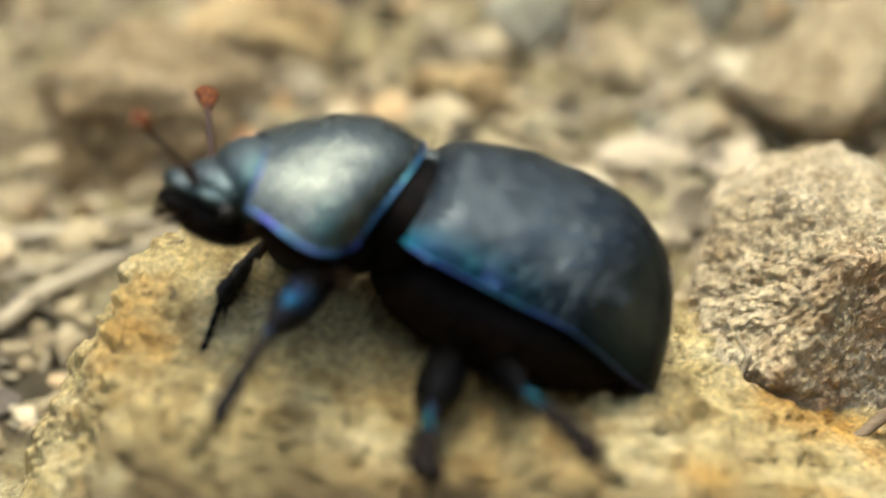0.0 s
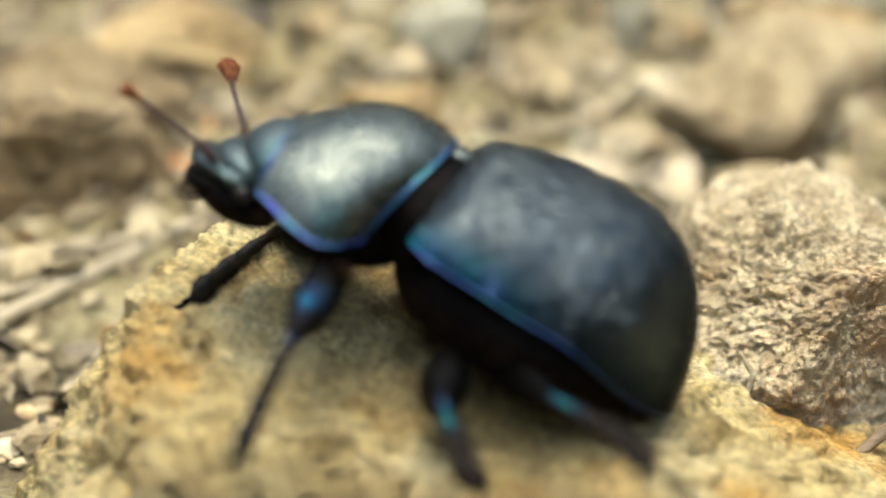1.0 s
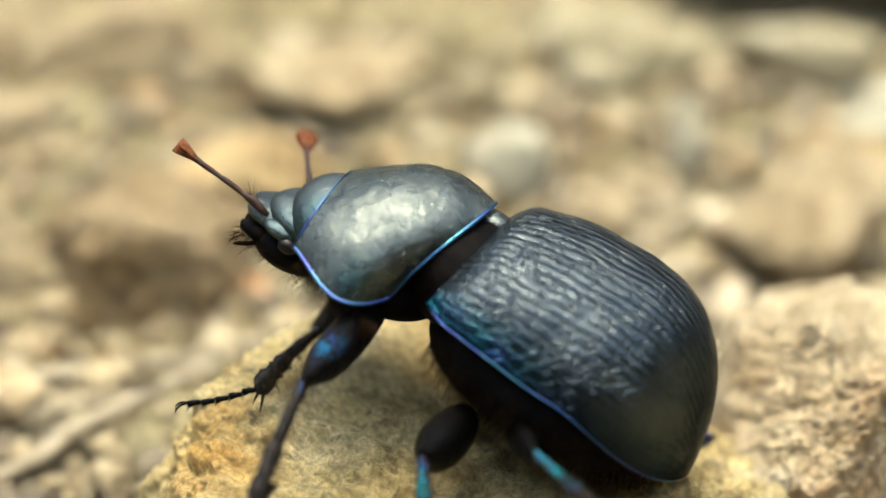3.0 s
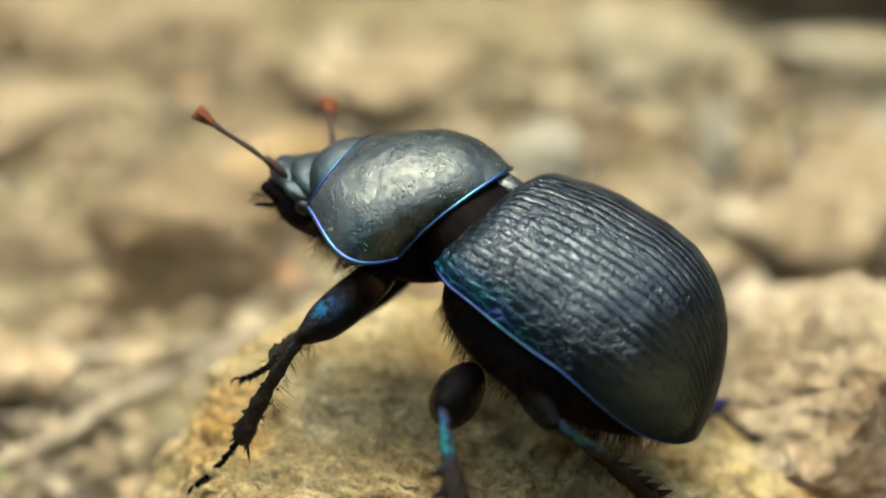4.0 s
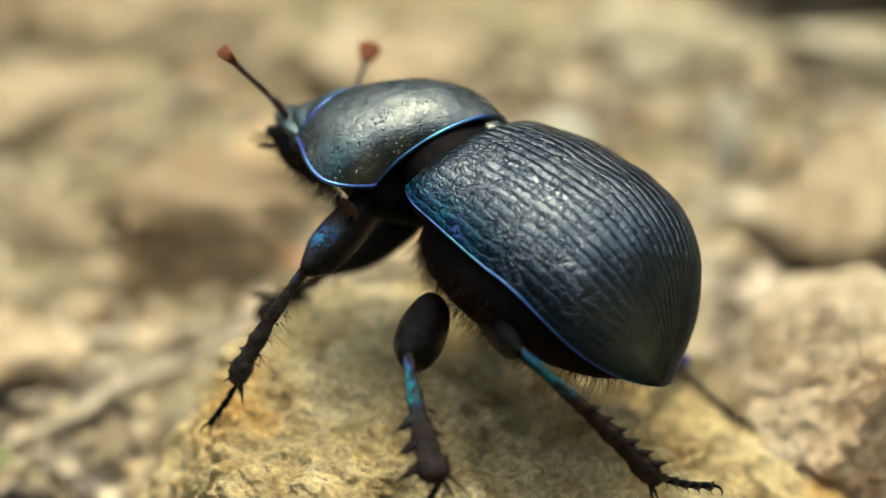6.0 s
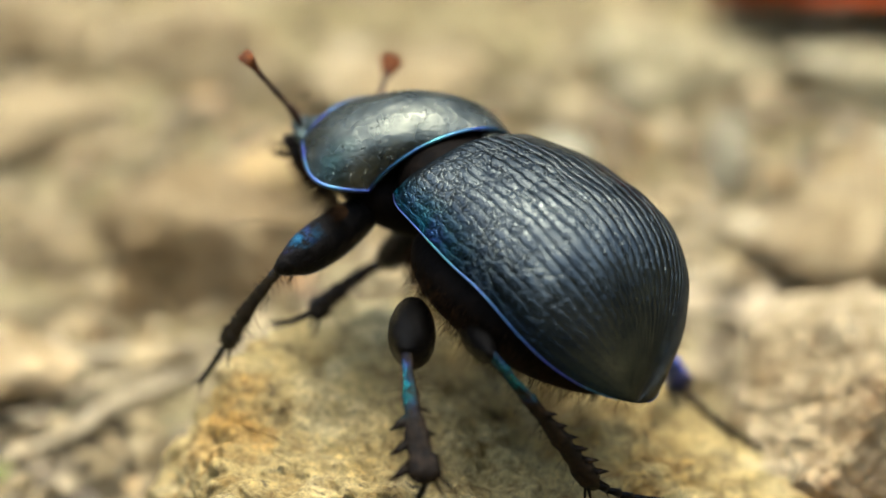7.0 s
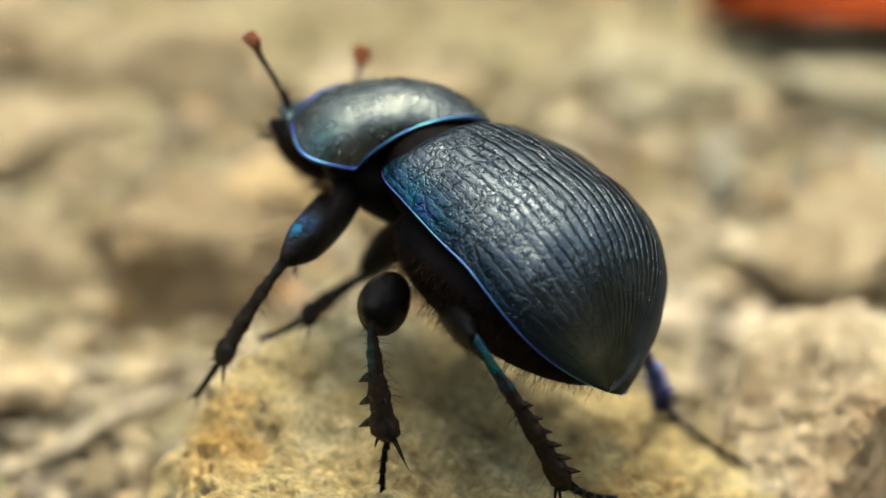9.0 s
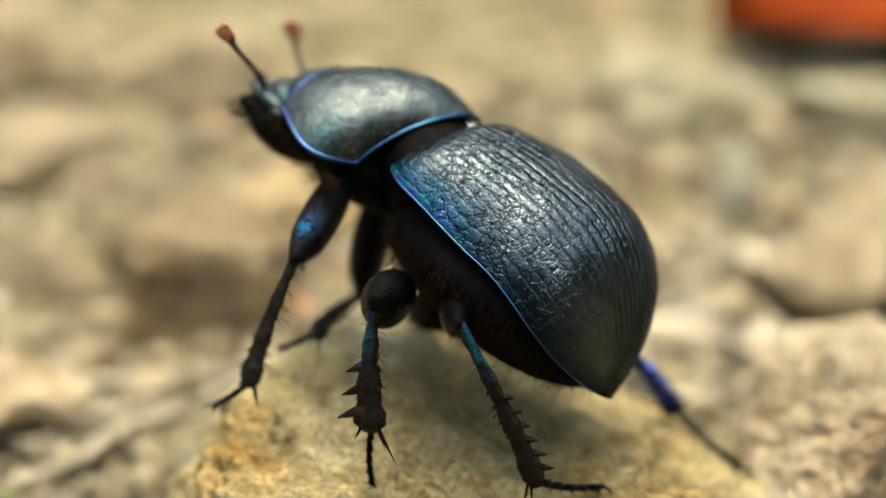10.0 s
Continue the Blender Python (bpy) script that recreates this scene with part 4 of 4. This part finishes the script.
HIPS = {"front": Vector((3.2, 2.4, -0.8)), "middle": Vector((-1.9, 3.5, -2.6)), "hind": Vector((-3.6, 2.6, -1.8))}
SIZES = {"front": (4.8, 5.8, 2.9, 1.02, 4), "middle": (3.8, 5.4, 3.0, 1.17, 3), "hind": (5.0, 7.6, 4.2, 0.75, 6)}
LEG_PARTS = {}
for k, (where, (lf, lt, ls, thick, teeth)) in enumerate(SIZES.items()):
    fem, tib, tar = femur_shape(lf, thick), tibia_shape(lt, 0.22, {"front": 0.5, "middle": 0.75, "hind": 0.52}[where], teeth, {"front": 0.25, "middle": 0.9, "hind": 0.5}[where], {"front": 0.6, "middle": 0.95, "hind": 0.95}[where]), moved(tarsus_shape(ls / 1.25 if where == "hind" else ls), Matrix.Scale(1.25 if where == "hind" else 1.0, 4))
    fur = tibia_hairs(lt, 0.24, 0.45, 30 + k)
    fem_roots = [((lf * rnd.uniform(0.2, 0.95), 0.3 * rnd.uniform(-1, 1), -thick * 0.5), (0.2, rnd.uniform(-0.4, 0.4), -1)) for _ in range(50)]
    fem_fur = hairs(fem_roots, 0.7, 40 + k, 0.014)
    for side in ("left", "right"):
        f = part("femur", fem, MAT_FEMUR if where == "front" else MAT_THIGH, beetle, "thick black thigh with a violet-blue sheen at its end" if where == "front" else "thick black thigh")
        part("bristles", fem_fur, MAT_HAIR, f)
        t = part("tibia", tib, MAT_SHIN_FRONT if where == "front" else MAT_SHIN_BLUE if (where, side) == ("hind", "right") else MAT_SHIN, beetle, "brown-black toothed shin" if where == "front" else "black toothed shin with a blue sheen")
        part("bristles", fur, MAT_HAIR, t)
        s = part("tarsus", tar, MAT_LEG, beetle, "slender jointed black foot with claws")
        LEG_PARTS[side, where] = (f, t, s)

def club_plate(lift, spread):
    """One leaf of the club: narrow at the stem, broad and blunt at its end."""
    n, sides, verts = 9, 14, []
    for i in range(n):
        a = i / (n - 1)
        w = 0.1 + 0.42 * a ** 0.8 * (1.0 if a < 0.85 else 1 - 0.5 * ((a - 0.85) / 0.15) ** 2)
        for k in range(sides):
            t = 2 * math.pi * k / sides
            verts.append((3.3 + 1.05 * a, w * math.cos(t), lift * a + (0.06 + 0.07 * a) * math.sin(t) + spread * (math.cos(t) * w) ** 2))
    return verts, grid_faces(n, sides, True) + [tuple(reversed(range(sides))), tuple(range(len(verts) - sides, len(verts)))]


FEELERS = {}
for side, sg in (("left", 1), ("right", -1)):
    stem = part("antenna", tube([(0, 0, 0), (0.35, 0, 0.04), (0.8, 0, 0.1), (1.05, 0, 0.1), (1.2, 0, 0.06), (1.7, 0, 0.08), (2.2, 0, 0.05), (2.3, 0, 0.04), (2.8, 0, 0.02), (3.1, 0, 0), (3.5, 0, 0)],
                                [0.11, 0.17, 0.18, 0.15, 0.09, 0.12, 0.11, 0.09, 0.11, 0.11, 0.13], 10), MAT_FUNICLE, beetle, "thin dark feeler")
    for lift in (-0.17, 0.0, 0.17):
        part("club", club_plate(lift, -0.25 * lift), MAT_CLUB, stem, "rust-brown leaf of the club")
    part("bristles", hairs([((0.2 + 0.9 * rnd.random(), 0, 0.1), (0.6, rnd.uniform(-1, 1), 0.8)) for _ in range(22)], 0.95, 9, 0.012), MAT_HAIR, stem)
    FEELERS[side] = (stem, Vector((8.5, 1.5, 0.15)) if sg > 0 else Vector((7.7, -1.6, 0.35)))


# ---- what moves ----
def motions():
    left_front_rows = [
        (0, 5.27, 6.25, -3.37, 6.35, 10.94, -6.62, 6.09, 8.19, -7.54),
        (0.3, 5.26, 6.21, -3.28, 6.24, 11.21, -6.05, 5.86, 8.63, -7.32),
        (0.6, 4.16, 6.42, -3.24, 3.95, 11.77, -5.48, 3.84, 9.50, -7.29),
        (1, 3.66, 6.42, -2.86, 3.50, 10.86, -6.59, 3.45, 8.23, -7.81),
        (2, 3.34, 6.53, -2.94, 2.97, 11.34, -6.17, 2.79, 8.90, -7.73),
        (2.5, 3.13, 6.16, -2.64, 2.30, 11.19, -5.39, 2.28, 8.83, -7.07),
        (2.7, 2.87, 6.26, -2.59, 2.01, 11.46, -4.99, 2.03, 9.17, -6.77),
        (3.8, 4.25, 5.85, -3.31, 4.88, 4.68, -8.95, 5.85, 4.84, -11.69),
        (4.5, 3.35, 6.07, -3.25, 3.99, 4.95, -8.90, 4.73, 4.89, -11.71),
        (5, 2.75, 6.20, -3.14, 3.02, 5.70, -8.91, 3.79, 6.18, -11.66),
        (5.5, 2.22, 6.26, -2.90, 2.47, 6.06, -8.69, 3.25, 5.69, -11.46),
        (7, 2.88, 6.10, -3.37, 5.12, 3.82, -8.21, 6.18, 2.76, -10.68),
        (7.5, 2.09, 5.98, -3.37, 3.70, 4.31, -8.68, 5.10, 3.00, -10.86),
        (8, 1.82, 6.23, -3.28, 3.30, 4.48, -8.61, 4.63, 3.30, -10.89),
        (8.5, 1.67, 5.71, -4.03, 3.44, 3.76, -9.20, 4.71, 2.23, -11.30),
        (9, 1.57, 6.12, -3.90, 3.02, 3.87, -9.04, 4.13, 2.38, -11.27),
        (10, 1.40, 6.42, -4.11, 0.79, 3.54, -9.10, 2.05, 1.81, -11.05),
    ]
    right_front_rows = [
        (0, 4.14, -5.20, -1.63, 5.65, -2.12, -3.75, 5.72, -1.41, -4.88),
        (0.5, 4.90, -1.80, -1.95, 5.60, 1.50, -4.20, 5.62, 1.75, -4.95),
        (1, 5.55, -4.69, -2.81, 7.22, -1.67, -5.26, 7.69, -1.54, -5.93),
        (1.5, 5.20, -5.64, -2.99, 6.84, -2.70, -5.66, 6.98, -2.51, -6.05),
        (2, 5.03, -5.11, -3.28, 6.08, -1.47, -6.08, 6.14, -0.74, -6.43),
        (2.5, 5.21, -4.71, -3.70, 6.17, -0.67, -6.23, 6.27, -0.70, -6.54),
        (2.7, 5.09, -4.62, -3.76, 6.01, 0.19, -6.26, 7.41, 1.07, -7.45),
        (3.8, 5.42, -1.28, -5.23, 5.31, 4.51, -5.47, 6.75, 2.93, -7.44),
        (4.5, 4.57, -1.30, -5.31, 4.23, 4.48, -5.61, 5.46, 2.89, -7.71),
        (5, 4.69, -1.01, -5.02, 4.18, 4.73, -5.63, 5.46, 2.59, -7.11),
        (5.5, 4.67, -0.90, -4.89, 7.30, -5.38, -7.50, 7.00, -2.50, -7.59),
        (7, 5.83, -4.31, -3.98, 4.12, 0.88, -5.92, 6.27, -0.06, -7.63),
        (7.5, 5.75, -4.36, -3.87, 4.05, 0.58, -6.40, 6.10, -0.26, -8.28),
        (8, 5.52, -4.26, -3.89, 3.57, 0.59, -6.39, 5.65, -0.20, -8.24),
        (8.5, 5.17, -4.39, -3.84, 3.45, 0.46, -6.51, 5.42, -0.35, -8.49),
        (9, 4.83, -4.44, -3.83, 3.02, 0.47, -6.32, 4.94, -0.35, -8.34),
        (10, 2.32, -4.51, -3.85, 0.85, 0.55, -6.28, 2.35, -1.23, -8.01),
    ]
    left_middle_rows = [
        (0, 0.45, 7.53, -2.93, -0.85, 12.13, -5.46, -2.08, 10.03, -7.22),
        (0.3, 0.01, 7.51, -2.62, -1.48, 12.21, -4.83, -3.39, 10.58, -6.47),
        (0.6, -1.59, 7.54, -2.53, -4.02, 12.12, -4.04, -6.22, 10.71, -5.50),
        (1, -1.46, 7.30, -2.44, -3.92, 11.87, -3.93, -5.06, 9.34, -5.09),
        (2, -0.94, 7.21, -1.92, -3.36, 11.83, -3.29, -4.62, 9.38, -4.46),
        (2.5, -1.07, 6.64, -3.47, -3.12, 11.38, -5.05, -4.06, 8.95, -6.53),
        (2.7, -1.40, 6.75, -3.39, -3.50, 11.41, -5.14, -4.41, 9.05, -6.73),
        (3.8, -1.91, 6.59, -2.62, -4.88, 10.50, -4.85, -5.40, 8.08, -6.55),
        (4.5, -2.97, 6.46, -3.14, -6.25, 10.16, -5.31, -6.29, 7.43, -6.50),
        (5, -1.60, 6.83, -3.08, -5.30, 9.70, -5.76, -5.67, 7.27, -7.47),
        (5.5, -2.25, 6.62, -3.57, -6.22, 8.87, -6.46, -5.57, 6.65, -8.38),
        (7, -4.00, 6.18, -2.90, -8.29, 7.49, -5.91, -7.25, 5.54, -7.95),
        (7.5, -3.25, 6.52, -2.69, -7.77, 7.68, -5.42, -7.51, 5.68, -7.63),
        (8, -3.46, 6.69, -2.86, -7.83, 7.86, -5.80, -7.61, 5.69, -7.84),
        (8.5, -3.49, 6.99, -2.74, -5.50, 4.26, -6.94, -5.54, 2.16, -9.08),
        (9, -3.70, 7.14, -3.03, -5.38, 3.87, -7.00, -5.62, 2.05, -9.36),
        (10, -2.70, 7.94, -3.22, -4.71, 4.86, -7.16, -5.61, 2.80, -9.15),
    ]
    left_hind_rows = [
        (0, -1.92, 8.54, -1.66, -5.26, 15.30, -2.55, -7.09, 11.57, -3.13),
        (0.3, -2.20, 8.24, -1.18, -5.19, 15.24, -1.36, -7.42, 11.73, -1.89),
        (0.6, -3.87, 7.96, -0.65, -7.23, 14.67, 0.54, -9.19, 11.14, -0.60),
        (1, -4.90, 7.54, -0.90, -8.73, 14.08, -0.32, -10.55, 10.42, -1.27),
        (2, -3.12, 7.70, -0.92, -6.34, 14.47, 0.26, -8.51, 10.94, -0.42),
        (2.5, -3.97, 7.14, -0.98, -7.78, 13.56, 0.41, -9.70, 9.95, -0.59),
        (2.7, -4.14, 7.16, -0.92, -8.33, 13.27, 0.74, -10.20, 9.69, -0.38),
        (3.8, -5.20, 6.54, -0.98, -9.73, 1.11, -3.77, -11.38, -2.61, -4.85),
        (4.5, -5.99, 6.33, -0.78, -11.33, 1.61, -3.41, -12.40, -2.41, -4.07),
        (5, -6.46, 6.22, -0.78, -11.55, 1.26, -3.47, -13.69, -2.36, -3.27),
        (5.5, -6.63, 6.20, -1.23, -12.80, 2.32, -3.38, -13.78, -1.75, -3.47),
        (7, -6.90, 5.94, -1.07, -10.42, 0.17, -4.53, -11.27, -3.94, -4.58),
        (7.5, -7.40, 5.50, -1.44, -10.01, -0.64, -5.11, -10.45, -4.80, -5.12),
        (8, -7.68, 5.54, -1.42, -10.19, -0.67, -5.00, -10.96, -4.80, -5.06),
        (8.5, -7.72, 5.88, -1.30, -10.72, -0.17, -4.79, -11.43, -4.32, -4.69),
        (9, -7.71, 6.26, -1.38, -10.99, 0.32, -4.80, -10.99, -3.88, -4.77),
        (10, -6.31, 7.93, -1.66, -10.65, 2.64, -4.96, -11.90, -1.22, -3.87),
    ]
    right_hind_rows = [
        (0, -2.97, 3.08, 0.99, -6.92, -3.34, 0.07, -7.35, 0.84, 0.07),
        (0.6, -3.15, 2.44, 0.61, -6.60, -3.99, -1.54, -7.06, 0.07, -0.58),
        (1, -3.47, 2.48, 0.58, -7.51, -3.82, -0.72, -8.66, 0.14, 0.08),
        (1.5, -5.52, 1.19, 0.24, -10.51, -4.50, -0.33, -13.43, -1.63, -1.29),
        (2, -6.34, 0.48, 1.26, -10.97, -5.50, 0.52, -15.13, -5.00, 0.65),
        (2.5, -7.00, -1.19, 0.28, -10.65, -7.72, -1.02, -14.30, -5.65, -1.16),
        (2.7, -7.19, -0.56, 0.36, -10.32, -7.20, -1.61, -14.29, -5.79, -1.67),
        (3.8, -6.72, -4.32, -1.91, -9.37, -11.21, -3.73, -13.57, -11.13, -3.84),
        (4.5, -6.93, -3.12, -1.10, -8.95, -10.31, -2.51, -13.10, -11.00, -2.50),
        (5, -6.78, -3.35, -1.35, -8.33, -10.63, -2.87, -12.53, -10.45, -2.93),
        (5.5, -6.35, -5.38, -1.57, -6.73, -12.75, -3.36, -10.89, -12.29, -3.58),
        (7, -5.52, -6.39, -0.58, -4.22, -13.31, -3.41, -8.33, -14.14, -3.52),
        (7.5, -5.02, -7.15, -0.48, -3.65, -14.00, -3.47, -7.73, -15.01, -3.55),
        (8, -5.38, -6.91, -0.27, -4.57, -13.68, -3.63, -8.57, -14.94, -3.71),
        (8.5, -5.75, -6.59, 0.03, -5.10, -13.52, -3.03, -9.09, -14.81, -3.00),
        (9, -6.13, -5.71, 0.50, -5.68, -12.69, -2.51, -9.64, -14.10, -2.40),
        (10, -7.83, -4.24, 1.52, -9.88, -11.16, -0.83, -14.02, -10.41, -0.71),
    ]
    left_antenna_rows = [
        (0, 11.43, 3.82, 1.74),
        (0.3, 12.38, 2.41, 1.42),
        (0.6, 12.32, 2.49, 1.32),
        (1, 12.48, 1.89, 1.19),
        (2, 12.55, 1.25, 1.19),
        (2.5, 12.77, 0.96, 0.57),
        (2.7, 12.51, 1.64, 0.90),
        (3.8, 12.63, 1.56, 0.54),
        (4.5, 11.96, 3.02, 1.31),
        (5, 11.35, 3.81, 1.69),
        (5.5, 10.82, 4.38, 1.69),
        (7, 9.88, 5.17, 2.13),
        (7.5, 9.41, 5.39, 2.40),
        (8, 8.70, 5.84, 1.85),
        (9, 9.35, 5.87, 2.44),
        (10, 10.00, 6.32, 1.47),
    ]
    right_antenna_rows = [
        (0, 8.69, -5.16, 3.25),
        (0.3, 8.15, -5.45, 2.98),
        (0.6, 8.84, -5.49, 2.53),
        (1, 10.08, -4.87, 2.77),
        (2, 9.42, -5.10, 2.73),
        (2.5, 9.75, -5.76, 2.10),
        (2.7, 9.63, -5.72, 1.88),
        (3.8, 10.19, -5.54, 1.49),
        (4.5, 9.73, -5.28, 2.34),
        (5, 9.52, -5.11, 2.57),
        (5.5, 9.51, -4.75, 3.08),
        (7, 10.03, -4.02, 3.34),
        (7.5, 9.82, -3.82, 3.74),
        (8, 9.82, -3.98, 3.10),
        (9, 10.17, -3.15, 2.81),
        (10, 10.35, -2.81, 1.90),
    ]
    body_rows = [
        (0, 2.30, -1.84, 12.98, 7.43, 25.80, 11.50),
        (0.5, 2.60, -0.38, 12.85, -1.53, 28.25, 7.72),
        (1, 2.27, -1.70, 13.98, -10.82, 25.98, 9.89),
        (1.5, 2.11, -2.24, 14.55, -9.36, 27.02, 10.59),
        (2, 1.88, -1.64, 14.44, -10.44, 31.21, 8.05),
        (2.5, 1.55, -1.21, 14.89, -13.81, 27.95, 6.05),
        (2.7, 1.61, -0.65, 15.02, -15.62, 27.91, 4.29),
        (3.8, 2.18, -2.87, 17.00, -18.42, 26.78, 3.33),
        (4, 2.13, -2.94, 16.80, -19.77, 26.72, 3.75),
        (4.5, 1.82, -1.93, 16.98, -22.50, 27.57, 9.54),
        (5, 1.49, -1.34, 17.38, -25.22, 26.50, 10.42),
        (5.5, 1.13, -1.58, 17.92, -29.59, 23.38, 12.78),
        (7, 1.07, -1.17, 18.00, -43.58, 21.49, 17.45),
        (7.5, 0.86, -1.23, 18.63, -46.94, 20.55, 20.31),
        (8, 0.78, -0.94, 18.86, -46.80, 20.61, 20.30),
        (9, 0.64, 0.00, 18.88, -44.50, 22.04, 24.29),
        (10, -0.52, 1.63, 19.29, -31.12, 29.97, 23.28),
    ]
    walk(beetle, [(t, pose(x * MM, y * MM, z * MM, roll, -pitch, 180 + yaw)) for t, x, y, z, yaw, pitch, roll in body_rows])
    right_middle_rows = [(t, 0.6, -6.6, -3.6, -1.2, -9.8, -7.0, -2.4, -11.6, -8.8) for t in (0, 10)]
    limb_rows = {("left", "front"): left_front_rows, ("right", "front"): right_front_rows, ("left", "middle"): left_middle_rows,
                 ("right", "middle"): right_middle_rows, ("left", "hind"): left_hind_rows, ("right", "hind"): right_hind_rows}
    for (side, where), rows in limb_rows.items():
        hip = HIPS[where]
        if side == "right":
            hip = Vector((hip.x, -hip.y, hip.z))
        femur, tibia, tarsus = LEG_PARTS[side, where]
        out = Vector((0.25, 1.0 if side == "left" else -1.0, 0.8))
        upper, lower = SIZES[where][0] * 0.95, SIZES[where][1] * 0.98
        steps = []
        for row in rows:
            knee = bend(hip, Vector(row[1:4]), Vector(row[4:7]), upper, lower)
            ankle = knee + (Vector(row[4:7]) - knee).normalized() * lower
            steps.append((row[0], knee, ankle, Vector(row[7:10])))
        walk(femur, [(t, segment_pose(hip, k, out)) for t, k, a, e in steps])
        teeth_side = {"front": (0.8, 0.3, 0.8), "middle": (1.0, 0.15, 0.1), "hind": (-0.6, 0.1, 1.0)}[where]
        walk(tibia, [(t, segment_pose(k, a, teeth_side)) for t, k, a, e in steps])
        walk(tarsus, [(t, segment_pose(a, e, (0, 0, 1))) for t, k, a, e in steps])
    for side, rows in (("left", left_antenna_rows), ("right", right_antenna_rows)):
        stem, root = FEELERS[side]
        walk(stem, [(t, segment_pose(root, (x, y, z), (0, 0, 1))) for t, x, y, z in rows])


motions()
